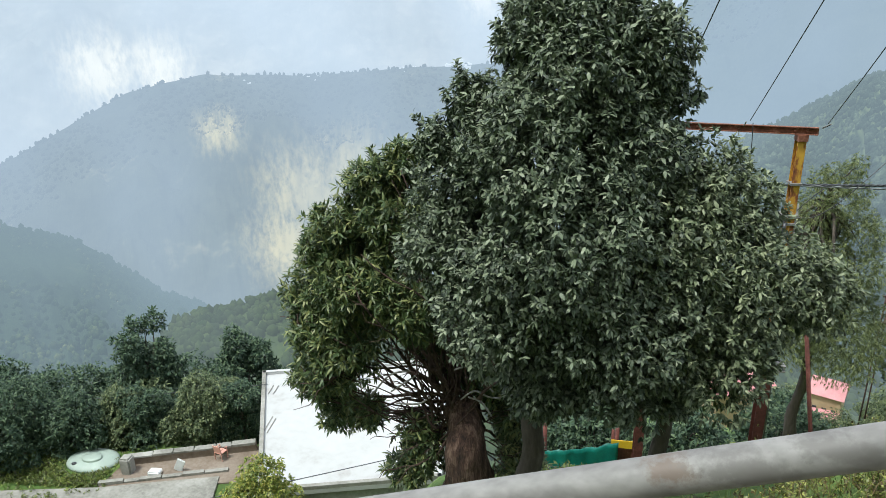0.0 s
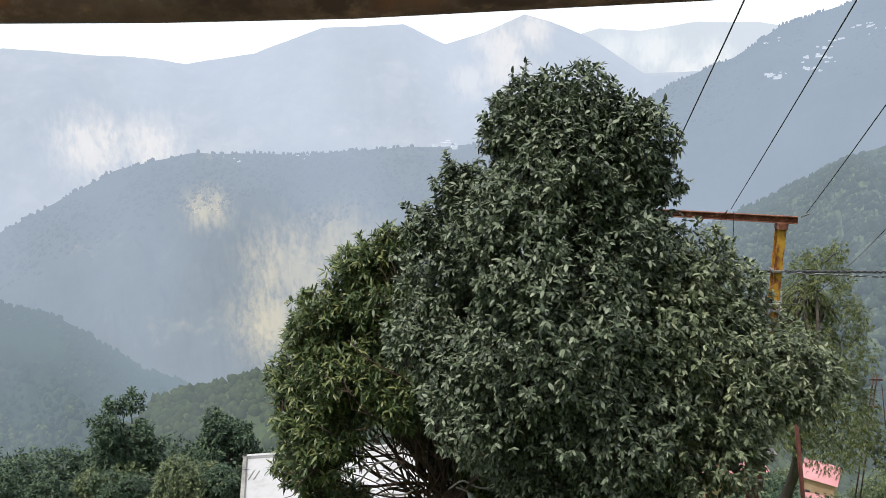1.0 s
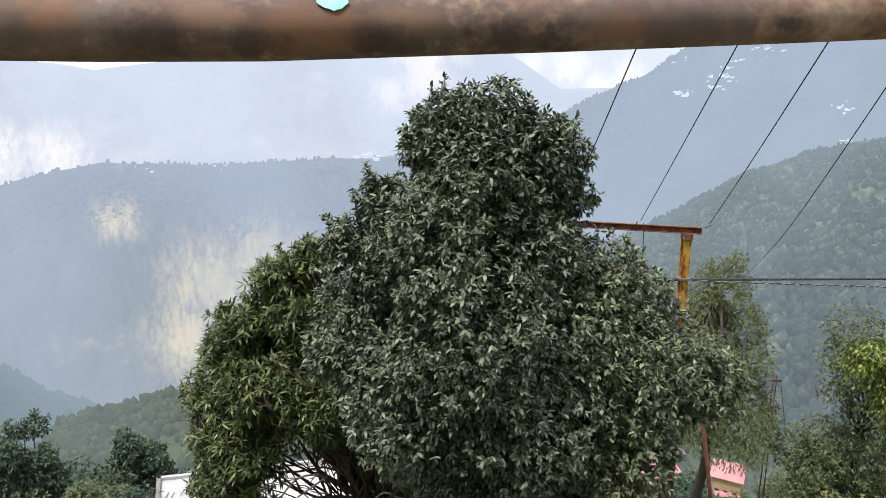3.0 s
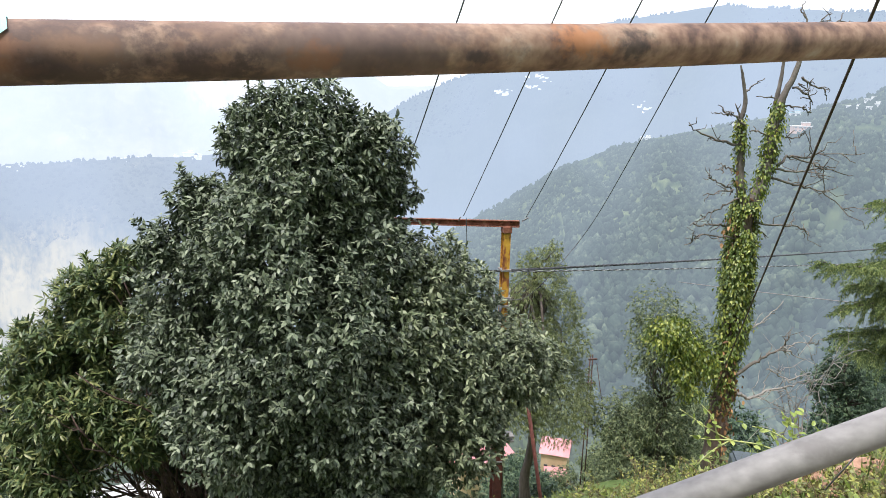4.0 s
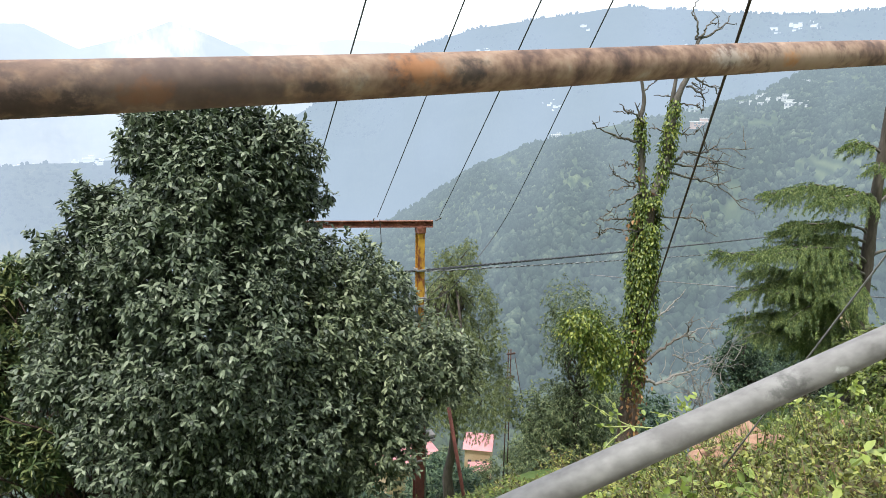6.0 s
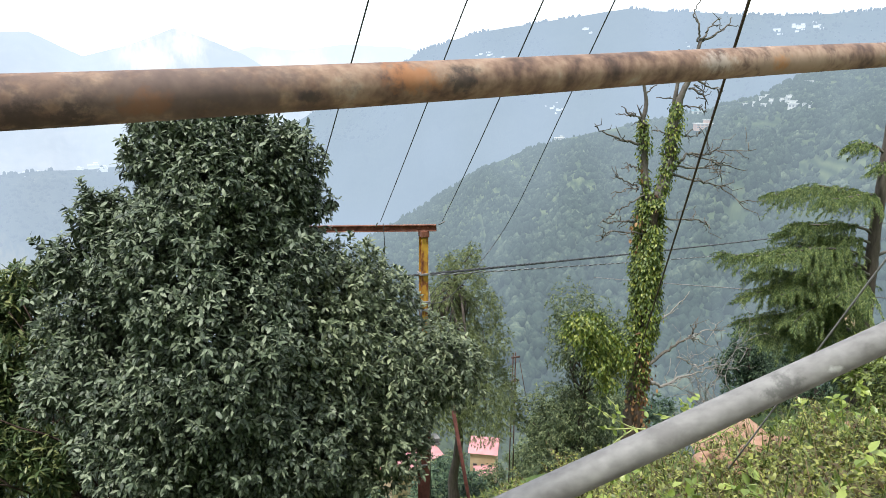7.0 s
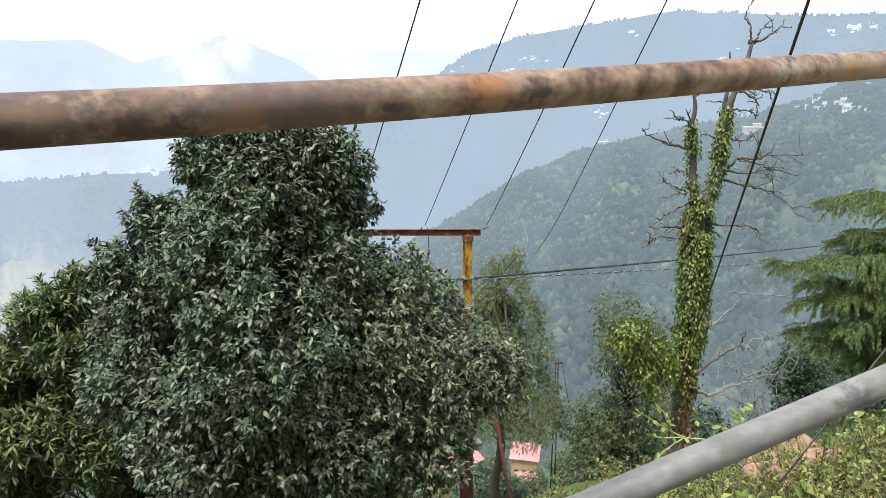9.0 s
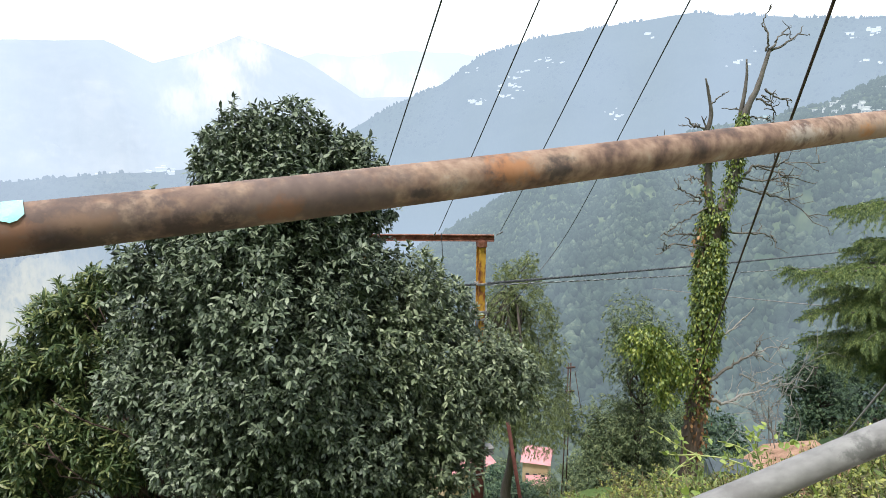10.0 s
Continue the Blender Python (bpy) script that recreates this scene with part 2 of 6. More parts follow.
M_CONCRETE = surface("stained_concrete", [(0.3, (0.11, 0.105, 0.09)), (0.5, (0.26, 0.25, 0.225)), (0.7, (0.38, 0.365, 0.34))], scale=0.9, fine=9, rough=0.9, bump=0.2)
M_TERRACE = surface("worn_terrace", [(0.3, (0.09, 0.07, 0.06)), (0.7, (0.19, 0.155, 0.13))], scale=1.5, fine=20, rough=0.9)
M_WHITEROOF = surface("whitewashed_roof", [(0.30, (0.24, 0.21, 0.19)), (0.37, (0.38, 0.365, 0.36)), (0.46, (0.435, 0.43, 0.43)), (0.64, (0.475, 0.475, 0.48))], scale=0.6, fine=4, rough=0.85, bump=0.1)
M_YARD = surface("beaten_earth_yard", [(0.3, (0.10, 0.075, 0.055)), (0.5, (0.20, 0.155, 0.12)), (0.7, (0.28, 0.235, 0.195))], scale=0.8, fine=9, rough=0.95)
M_PINKROOF = surface("pink_tin_roof", [(0.3, (0.40, 0.15, 0.16)), (0.6, (0.58, 0.26, 0.27)), (0.8, (0.68, 0.40, 0.40))], scale=1.5, rough=0.6)
M_OCHRE = surface("ochre_plaster", [(0.3, (0.38, 0.26, 0.15)), (0.7, (0.56, 0.42, 0.28))], scale=2, rough=0.9)
M_TEAL = surface("teal_tarpaulin", [(0.3, (0.0, 0.09, 0.075)), (0.7, (0.01, 0.19, 0.15))], scale=3, rough=0.45)
M_SIGN = surface("yellow_tin", [(0.3, (0.66, 0.40, 0.02)), (0.7, (0.8, 0.52, 0.04))], scale=4, rough=0.5)
M_CYAN = surface("cyan_tape", [(0.3, (0.25, 0.62, 0.60)), (0.7, (0.36, 0.74, 0.71))], scale=20, rough=0.5)
M_WHITE = surface("white_plaster", [(0.3, (0.6, 0.6, 0.6)), (0.7, (0.78, 0.78, 0.78))], scale=1, rough=0.8)
M_DARK = surface("dark_opening", [(0.3, (0.03, 0.03, 0.035)), (0.7, (0.06, 0.06, 0.07))], rough=0.4, bump=0)
M_CHAIR = surface("salmon_plastic", [(0.3, (0.60, 0.30, 0.24)), (0.7, (0.68, 0.38, 0.31))], rough=0.4, bump=0)
M_DOME = surface("pale_green_fibreglass", [(0.3, (0.27, 0.33, 0.29)), (0.7, (0.40, 0.47, 0.42))], scale=2, rough=0.5)

def stains(m, spots):
    """Ragged patches of another colour at places on a thing: stains, and wider darker stretches."""
    nt = m.node_tree
    b = nt.nodes["Principled BSDF"]
    co = nt.nodes.new("ShaderNodeTexCoord")
    nz = nt.nodes.new("ShaderNodeTexNoise")
    nz.inputs["Scale"].default_value = 85
    nz.inputs["Detail"].default_value = 9
    nz.inputs["Roughness"].default_value = 0.65
    nt.links.new(co.outputs["Object"], nz.inputs["Vector"])
    for x, y, z, r, long, colour in spots:
        mp = nt.nodes.new("ShaderNodeVectorMath")
        mp.operation = "SUBTRACT"
        mp.inputs[1].default_value = (x, y, z)
        nt.links.new(co.outputs["Object"], mp.inputs[0])
        sc = nt.nodes.new("ShaderNodeVectorMath")
        sc.operation = "MULTIPLY"
        sc.inputs[1].default_value = (1 / (r * long), 1 / (r * long), 1 / r)
        nt.links.new(mp.outputs["Vector"], sc.inputs[0])
        ln = nt.nodes.new("ShaderNodeVectorMath")
        ln.operation = "LENGTH"
        nt.links.new(sc.outputs["Vector"], ln.inputs[0])
        ad = nt.nodes.new("ShaderNodeMath")
        ad.operation = "MULTIPLY_ADD"
        ad.inputs[1].default_value = 2.6
        nt.links.new(nz.outputs["Fac"], ad.inputs[0])
        nt.links.new(ln.outputs["Value"], ad.inputs[2])
        mr = nt.nodes.new("ShaderNodeMapRange")
        mr.inputs["From Min"].default_value = 2.35
        mr.inputs["From Max"].default_value = 1.75
        mr.inputs["To Max"].default_value = 0.72
        nt.links.new(ad.outputs["Value"], mr.inputs["Value"])
        old = b.inputs["Base Color"].links[0].from_socket
        mc = nt.nodes.new("ShaderNodeMix")
        mc.data_type = "RGBA"
        mc.inputs["B"].default_value = (*colour, 1)
        nt.links.new(mr.outputs["Result"], mc.inputs["Factor"])
        nt.links.new(old, mc.inputs["A"])
        nt.links.new(mc.outputs["Result"], b.inputs["Base Color"])


stains(M_RUST, [(1.05, 0.63, 1.37, 0.03, 5.0, (0.42, 0.29, 0.215)), (0.33, 0.45, 1.34, 0.03, 4.0, (0.115, 0.08, 0.075)), (0.16, 0.41, 1.33, 0.03, 3.6, (0.13, 0.088, 0.078)), (-0.15, 0.34, 1.31, 0.03, 5.0, (0.10, 0.06, 0.052)),
                (0.557, 0.503, 1.351, 0.014, 1.5, (0.03, 0.027, 0.03)), (0.505, 0.494, 1.353, 0.015, 2.2, (0.40, 0.165, 0.065)), (1.02, 0.625, 1.378, 0.012, 1.7, (0.44, 0.18, 0.05)), (0.90, 0.595, 1.374, 0.012, 3.0, (0.46, 0.38, 0.33))])
stains(M_RUST, [(0.42, 0.472, 1.337, 0.006, 2.0, (0.05, 0.035, 0.035)), (0.17, 0.41, 1.322, 0.012, 2.6, (0.05, 0.032, 0.03)), (0.06, 0.385, 1.33, 0.014, 2.0, (0.22, 0.115, 0.075)), (0.245, 0.43, 1.35, 0.012, 1.4, (0.21, 0.13, 0.10)), (1.045, 0.634, 1.378, 0.004, 1.0, (0.7, 0.66, 0.62))])
# first, widest patch: the pipe is darker along its left stretch
stains(M_RUST, [(0.0, 0.37, 1.33, 0.05, 5.0, (0.085, 0.052, 0.045)), (-0.050, 0.361, 1.327, 0.014, 1.6, (0.30, 0.12, 0.045)), (-0.005, 0.371, 1.333, 0.010, 1.5, (0.24, 0.11, 0.06)), (0.068, 0.389, 1.334, 0.011, 2.2, (0.24, 0.14, 0.095)), (0.118, 0.402, 1.328, 0.016, 2.4, (0.24, 0.11, 0.06))])
stains(M_RUST, [(0.173, 0.415, 1.333, 0.010, 2.6, (0.24, 0.14, 0.095)), (-0.083, 0.354, 1.320, 0.014, 1.6, (0.05, 0.03, 0.028)), (0.042, 0.383, 1.324, 0.014, 1.9, (0.05, 0.03, 0.028)), (0.092, 0.396, 1.321, 0.010, 2.0, (0.05, 0.03, 0.028)), (0.157, 0.412, 1.324, 0.012, 1.4, (0.05, 0.03, 0.028)), (0.240, 0.433, 1.323, 0.012, 3.0, (0.05, 0.03, 0.028)), (0.302, 0.448, 1.333, 0.010, 2.0, (0.24, 0.11, 0.06))])

stains(M_GREYPIPE, [(0.329, 0.654, 0.730, 0.016, 1.8, (0.12, 0.078, 0.055)), (0.396, 0.642, 0.743, 0.020, 3.0, (0.12, 0.11, 0.105)), (0.466, 0.643, 0.775, 0.012, 4.0, (0.115, 0.105, 0.10)), (1.060, 0.584, 0.953, 0.010, 4.0, (0.07, 0.066, 0.063)), (1.135, 0.579, 0.977, 0.006, 3.0, (0.42, 0.41, 0.40)), (1.066, 0.591, 0.964, 0.010, 2.5, (0.07, 0.066, 0.063)), (0.890, 0.607, 0.910, 0.010, 3.0, (0.13, 0.12, 0.115))])

# hills, nearest to farthest: a painted glow stands for bright air, thickening with distance
M_SLOPE = painted_haze_mat("near_wooded_slope", [(0.35, (0.03, 0.05, 0.02)), (0.55, (0.07, 0.10, 0.03)), (0.7, (0.14, 0.17, 0.05))], (0.22, 0.27, 0.28, 1), (70, 0.30, 210, 0.48), 0.03, 0.5)
M_SPUR = painted_haze_mat("dark_wooded_spur", [(0.35, (0.018, 0.03, 0.018)), (0.6, (0.04, 0.06, 0.03)), (0.8, (0.10, 0.11, 0.05))], (0.25, 0.325, 0.385, 1), (260, 0.40, 620, 0.86), 0.02, 0.2)
M_SPURTREE = painted_haze_mat("spur_trees", [(0.35, (0.012, 0.024, 0.014)), (0.52, (0.05, 0.075, 0.03)), (0.66, (0.19, 0.20, 0.08))], (0.25, 0.325, 0.385, 1), (260, 0.36, 620, 0.88), 0.035, 0.5, speckle=0.7)
M_MID = painted_haze_mat("hazy_green_hill", [(0.35, (0.02, 0.036, 0.02)), (0.58, (0.045, 0.07, 0.03)), (0.75, (0.085, 0.11, 0.05))], (0.285, 0.36, 0.42, 1), (150, 0.40, 900, 0.66), 0.012, 0.15)
# sun patches on this ridge are put in as pale slope colour
M_RIDGE = painted_haze_mat("hazy_forest_ridge", [(0.35, (0.04, 0.05, 0.04)), (0.6, (0.09, 0.10, 0.07)), (0.72, (0.30, 0.26, 0.16))], (0.37, 0.455, 0.565, 1), (650, 0.60, 1500, 0.86), 0.006, 0.06, [(-18.3, -15.0, 5.4), (-24.9, -10.0, 2.4), (-20.5, -19.0, 4.4), (-14.5, -13.5, 4.6)], (0.60, 0.475, 0.22, 1))
M_RIGHT = painted_haze_mat("far_blue_mountain", [(0.35, (0.05, 0.07, 0.05)), (0.6, (0.09, 0.11, 0.08))], (0.375, 0.47, 0.60, 1), (1300, 0.80, 2500, 0.78), 0.005, 0.05)
# pale rock face painted as sunlit, with sun patches painted at the left
M_PEAK = painted_haze_mat("pale_far_peaks", [(0.35, (0.10, 0.12, 0.13)), (0.52, (0.18, 0.19, 0.19)), (0.66, (0.32, 0.30, 0.27))], (0.60, 0.70, 0.84, 1), (2300, 0.74, 3800, 0.82), 0.003, 0.02, [(-1.6, 1.6, 3.0), (1.2, 2.9, 2.0), (-4.0, -0.8, 2.2), (-1.4, 0.4, 3.2), (-2.8, 2.2, 1.6), (-32.4, -4.9, 3.6), (-28.5, -5.0, 3.2)], (0.82, 0.67, 0.47, 1))

M_FAINT = painted_haze_mat("faint_far_ridge", [(0.35, (0.16, 0.18, 0.18)), (0.6, (0.26, 0.26, 0.25))], (0.68, 0.77, 0.86, 1), (3000, 0.86, 4600, 0.90), 0.003, 0.02, [(7.2, 1.6, 1.5), (10.0, 1.3, 2.4), (12.5, -0.6, 2.6), (14.5, 0.6, 2.0)], (0.95, 0.85, 0.68, 1))
M_MIDTREE = painted_haze_mat("hazy_hill_trees", [(0.36, (0.008, 0.016, 0.012)), (0.52, (0.045, 0.065, 0.045)), (0.66, (0.16, 0.19, 0.12))], (0.30, 0.38, 0.445, 1), (150, 0.34, 900, 0.64), 0.06, 0.9, speckle=0.7)
M_SLOPETREE = painted_haze_mat("near_slope_trees", [(0.35, (0.02, 0.04, 0.015)), (0.55, (0.06, 0.085, 0.03)), (0.75, (0.13, 0.15, 0.06))], (0.22, 0.27, 0.28, 1), (70, 0.28, 210, 0.46), 0.1, 1.0, speckle=0.6)
M_FARWHITE = painted_haze_mat("far_white_walls", [(0.3, (0.7, 0.7, 0.7)), (0.7, (0.85, 0.85, 0.85))], (0.62, 0.72, 0.85, 1), (900, 0.66, 2500, 0.72), 0.1, 1)
M_MIDWHITE = painted_haze_mat("hazy_white_walls", [(0.3, (0.62, 0.62, 0.6)), (0.7, (0.8, 0.8, 0.78))], (0.42, 0.5, 0.56, 1), (100, 0.35, 900, 0.52), 0.1, 1)
M_MIDPINK = painted_haze_mat("hazy_salmon_walls", [(0.3, (0.6, 0.36, 0.3)), (0.7, (0.75, 0.5, 0.42))], (0.42, 0.5, 0.56, 1), (100, 0.35, 900, 0.52), 0.1, 1)
M_FARGLASS = painted_haze_mat("hazy_windows", [(0.3, (0.15, 0.16, 0.18)), (0.7, (0.25, 0.27, 0.3))], (0.4, 0.48, 0.56, 1), (100, 0.4, 900, 0.55), 0.1, 1)
M_MIDBLUE = painted_haze_mat("hazy_turquoise_roof", [(0.3, (0.2, 0.5, 0.6)), (0.7, (0.3, 0.6, 0.7))], (0.42, 0.5, 0.56, 1), (100, 0.35, 900, 0.52), 0.1, 1)


# ---------------------------------------------------------------- mesh helpers
def mesh_from(name, verts, faces, mat, smooth=False):
    me = bpy.data.meshes.new(name)
    me.from_pydata([tuple(v) for v in verts], [], [tuple(f) for f in faces])
    me.materials.append(mat)
    if smooth:
        me.polygons.foreach_set("use_smooth", [True] * len(me.polygons))
    me.update()
    return me


def fast_mesh(name, verts, tris, mat, smooth=False):
    """A triangle mesh from numpy arrays."""
    me = bpy.data.meshes.new(name)
    me.vertices.add(len(verts))
    me.vertices.foreach_set("co", np.asarray(verts, np.float32).ravel())
    me.loops.add(len(tris) * 3)
    me.loops.foreach_set("vertex_index", np.asarray(tris, np.int32).ravel())
    me.polygons.add(len(tris))
    me.polygons.foreach_set("loop_start", np.arange(0, len(tris) * 3, 3, dtype=np.int32))
    if smooth:
        me.polygons.foreach_set("use_smooth", np.ones(len(tris), bool))
    me.materials.append(mat)
    me.update(calc_edges=True)
    return me


def empty(name, at=(0, 0, 0)):
    ob = new(name)
    ob.matrix_world = Matrix.Translation(at)
    return ob


def child(ob, parent):
    ob.parent = parent
    w = parent.matrix_basis
    if parent.parent:
        w = parent.parent.matrix_basis @ w
    ob.matrix_parent_inverse = w.inverted()
    return ob


def put(name, me, parent=None, label=""):
    ob = new(name, me)
    if parent:
        child(ob, parent)
    return tagged(ob, label)


def part(name, bm, mat, parent=None, label="", smooth=False):
    me = bpy.data.meshes.new(name)
    bm.to_mesh(me)
    bm.free()
    me.materials.append(mat)
    if smooth:
        me.polygons.foreach_set("use_smooth", [True] * len(me.polygons))
    return put(name, me, parent, label)


def box_bm(size, at=(0, 0, 0), turn=None, bevel=0.0):
    bm = bmesh.new()
    bmesh.ops.create_cube(bm, size=1)
    bmesh.ops.scale(bm, vec=size, verts=bm.verts)
    if bevel:
        bmesh.ops.bevel(bm, geom=bm.edges[:], offset=bevel, segments=2, affect="EDGES")
    if turn is not None:
        bmesh.ops.transform(bm, matrix=turn, verts=bm.verts)
    bmesh.ops.translate(bm, vec=at, verts=bm.verts)
    return bm


def tube_arrays(points, radii, seg=8, wobble=0.0, rng=None):
    """A tapered round tube through points: vertices and triangles."""
    pts = np.asarray(points, float)
    rad = np.broadcast_to(np.asarray(radii, float), (len(pts),))
    tang = np.gradient(pts, axis=0)
    tang /= np.linalg.norm(tang, axis=1)[:, None] + 1e-9
    ref = np.array([0.0, 0.0, 1.0]) if abs(tang[:, 2]).mean() < 0.8 else np.array([1.0, 0.0, 0.0])
    u = np.cross(tang, ref)
    u /= np.linalg.norm(u, axis=1)[:, None] + 1e-9
    v = np.cross(tang, u)
    ang = np.linspace(0, 2 * np.pi, seg, endpoint=False)
    ring = u[:, None] * np.cos(ang)[None, :, None] + v[:, None] * np.sin(ang)[None, :, None]
    r = rad[:, None, None]
    if wobble and rng is not None:
        r = r * (1 + rng.normal(0, wobble, (len(pts), seg, 1)))
    verts = (pts[:, None] + ring * r).reshape(-1, 3)
    tris = []
    for i in range(len(pts) - 1):
        for k in range(seg):
            a, b = i * seg + k, i * seg + (k + 1) % seg
            tris += [(a, b, b + seg), (a, b + seg, a + seg)]
    n = len(verts)
    verts = np.vstack([verts, pts[0], pts[-1]])
    last = (len(pts) - 1) * seg
    for k in range(seg):
        tris += [(n, (k + 1) % seg, k), (n + 1, last + k, last + (k + 1) % seg)]
    return verts, np.array(tris)


def join(arrays):
    vs, ts, n = [], [], 0
    for v, t in arrays:
        vs.append(v)
        ts.append(np.asarray(t) + n)
        n += len(v)
    return np.vstack(vs), np.vstack(ts)


def tube(name, points, radii, mat, parent=None, label="", seg=10, wobble=0.0, rng=None):
    v, t = tube_arrays(points, radii, seg, wobble, rng)
    return put(name, fast_mesh(name, v, t, mat, True), parent, label)


def unit(a):
    return a / (np.linalg.norm(a, axis=-1, keepdims=True) + 1e-9)


def leaf_arrays(base, way, length, width, fold=0.18, rng=None):
    """Pointed leaves, folded along the middle and bent at the tip: five vertices and four triangles each."""
    n = len(base)
    way = unit(way)
    ref = np.tile([0.0, 0.0, 1.0], (n, 1)) + rng.normal(0, 0.35, (n, 3))
    side = unit(np.cross(way, ref))
    up = np.cross(side, way)
    L = np.broadcast_to(np.asarray(length, float), (n,))[:, None]
    W = np.broadcast_to(np.asarray(width, float), (n,))[:, None] / 2
    mid = base + way * L * 0.48
    v = np.stack([base, mid + side * W + up * W * fold, mid - up * W * fold, mid - side * W + up * W * fold, base + way * L - up * L * 0.10], 1)
    o = np.arange(n)[:, None, None] * 5
    t = (np.array([[0, 1, 2], [0, 2, 3], [1, 4, 2], [2, 4, 3]])[None] + o).reshape(-1, 3)
    return v.reshape(-1, 3), t


def broad_leaf_arrays(base, way, length, width, fold=0.2, rng=None, facing=None):
    """Rounder leaves for plants close by: eight vertices and eight triangles each."""
    n = len(base)
    way = unit(way)
    ref = np.tile([0.0, 0.0, 1.0], (n, 1)) + rng.normal(0, 0.35, (n, 3))
    if facing is not None:
        ref = facing + rng.normal(0, 0.25, (n, 3))
    side = unit(np.cross(way, ref))
    up = np.cross(side, way)
    L = np.broadcast_to(np.asarray(length, float), (n,))[:, None]
    W = np.broadcast_to(np.asarray(width, float), (n,))[:, None] / 2
    a, b = base + way * L * 0.26, base + way * L * 0.62 - up * L * 0.03
    v = np.stack([base, a + side * W * 0.85 + up * W * fold, b + side * W * 0.88 + up * W * fold, base + way * L - up * L * 0.12, b - side * W * 0.88 + up * W * fold, a - side * W * 0.85 + up * W * fold, a - up * W * fold, b - up * W * fold], 1)
    o = np.arange(n)[:, None, None] * 8
    t = (np.array([[0, 1, 6], [0, 6, 5], [1, 2, 7], [1, 7, 6], [6, 7, 4], [6, 4, 5], [2, 3, 7], [7, 3, 4]])[None] + o).reshape(-1, 3)
    return v.reshape(-1, 3), t


def oval_leaf_arrays(base, way, length, width, fold=0.0, rng=None):
    """Flat oval leaves: six vertices and four triangles each."""
    n = len(base)
    way = unit(way)
    side = unit(np.cross(way, np.tile([0.0, 0.0, 1.0], (n, 1)) + rng.normal(0, 0.35, (n, 3))))
    up = np.cross(side, way)
    L = np.broadcast_to(np.asarray(length, float), (n,))[:, None]
    W = np.broadcast_to(np.asarray(width, float), (n,))[:, None] / 2
    a, b = base + way * L * 0.30 + up * L * 0.03, base + way * L * 0.66 + up * L * 0.01
    v = np.stack([base, a + side * W * 0.95, b + side * W * 0.85, base + way * L - up * L * 0.10, b - side * W * 0.85, a - side * W * 0.95], 1)
    o = np.arange(n)[:, None, None] * 6
    t = (np.array([[0, 1, 5], [1, 2, 4], [1, 4, 5], [2, 3, 4]])[None] + o).reshape(-1, 3)
    return v.reshape(-1, 3), t


def plain_leaf_arrays(base, way, length, width, fold=0.0, rng=None):
    """Leaves of far trees: four vertices and two triangles each."""
    n = len(base)
    way = unit(way)
    side = unit(np.cross(way, np.tile([0.0, 0.0, 1.0], (n, 1)) + rng.normal(0, 0.35, (n, 3))))
    L = np.broadcast_to(np.asarray(length, float), (n,))[:, None]
    W = np.broadcast_to(np.asarray(width, float), (n,))[:, None] / 2
    mid = base + way * L * 0.45
    v = np.stack([base, mid + side * W, base + way * L - [0, 0, 0.02], mid - side * W], 1)
    o = np.arange(n)[:, None, None] * 4
    t = (np.array([[0, 1, 2], [0, 2, 3]])[None] + o).reshape(-1, 3)
    return v.reshape(-1, 3), t


def sphere_ways(n, rng):
    return unit(rng.normal(0, 1, (n, 3)))


def shell_points(lumps, density, rng, inner=0.72, outer=1.06, squash=1.0):
    """Points in the outer shell of a heap of round lumps, with the way that leads out of it."""
    P, W = [], []
    L = np.array(lumps)
    for i, (x, y, z, r) in enumerate(lumps):
        n = int(density * r * r)
        w = sphere_ways(n, rng)
        k = rng.uniform(inner, outer, n) + 0.10 * np.sin(w[:, 0] * 7 + i) * np.sin(w[:, 2] * 6 + 2 * i)
        p = np.array([x, y, z]) + w * (r * k)[:, None] * [1, 1, squash]
        keep = np.ones(n, bool)
        for j, (a, b, c, q) in enumerate(lumps):
            if j != i:
                keep &= np.linalg.norm(p - [a, b, c], axis=1) > 0.62 * q
        P.append(p[keep])
        W.append(w[keep])
    return np.vstack(P), np.vstack(W)


def whorls(points, ways, count, length, width, rng, spread=0.9, droop=0.25, jitter=0.3, broad=False):
    """A tuft of leaves at the end of each twig."""
    n = len(points)
    ax = unit(ways + rng.normal(0, jitter, (n, 3)))
    a = unit(np.cross(ax, rng.normal(0, 1, (n, 3))))
    b = np.cross(ax, a)
    base, way = [], []
    for k in range(count):
        ang = 2 * np.pi * k / count + rng.uniform(-0.4, 0.4, n)
        d = a * np.cos(ang)[:, None] + b * np.sin(ang)[:, None]
        f = rng.uniform(0.3, 1.0, n)[:, None]
        w = ax * f + d * spread
        w[:, 2] -= droop * rng.uniform(0.2, 1.6, n)
        base.append(points - ax * rng.uniform(0, 0.5, n)[:, None] * np.asarray(length))
        way.append(w)
    base, way = np.vstack(base), np.vstack(way)
    L = length * rng.uniform(0.65, 1.2, len(base))
    make = {True: broad_leaf_arrays, False: leaf_arrays, "oval": oval_leaf_arrays, "plain": plain_leaf_arrays}[broad]
    return make(base, way, L, L * (width / length) * rng.uniform(0.8, 1.15, len(base)), rng=rng)


def bent(a, b, rng, n=6, sag=0.0, rough=0.06):
    """A crooked line from a to b."""
    a, b = np.asarray(a, float), np.asarray(b, float)
    k = np.linspace(0, 1, n)[:, None]
    d = np.linalg.norm(b - a)
    p = a + (b - a) * k
    for f in (1, 2, 3, 5):
        p = p + rng.normal(0, 1.3 * rough * d / f, 3) * np.sin(np.pi * f * k)
    p[:, 2] += sag * d * (k * (1 - k) * 4)[:, 0]
    return p


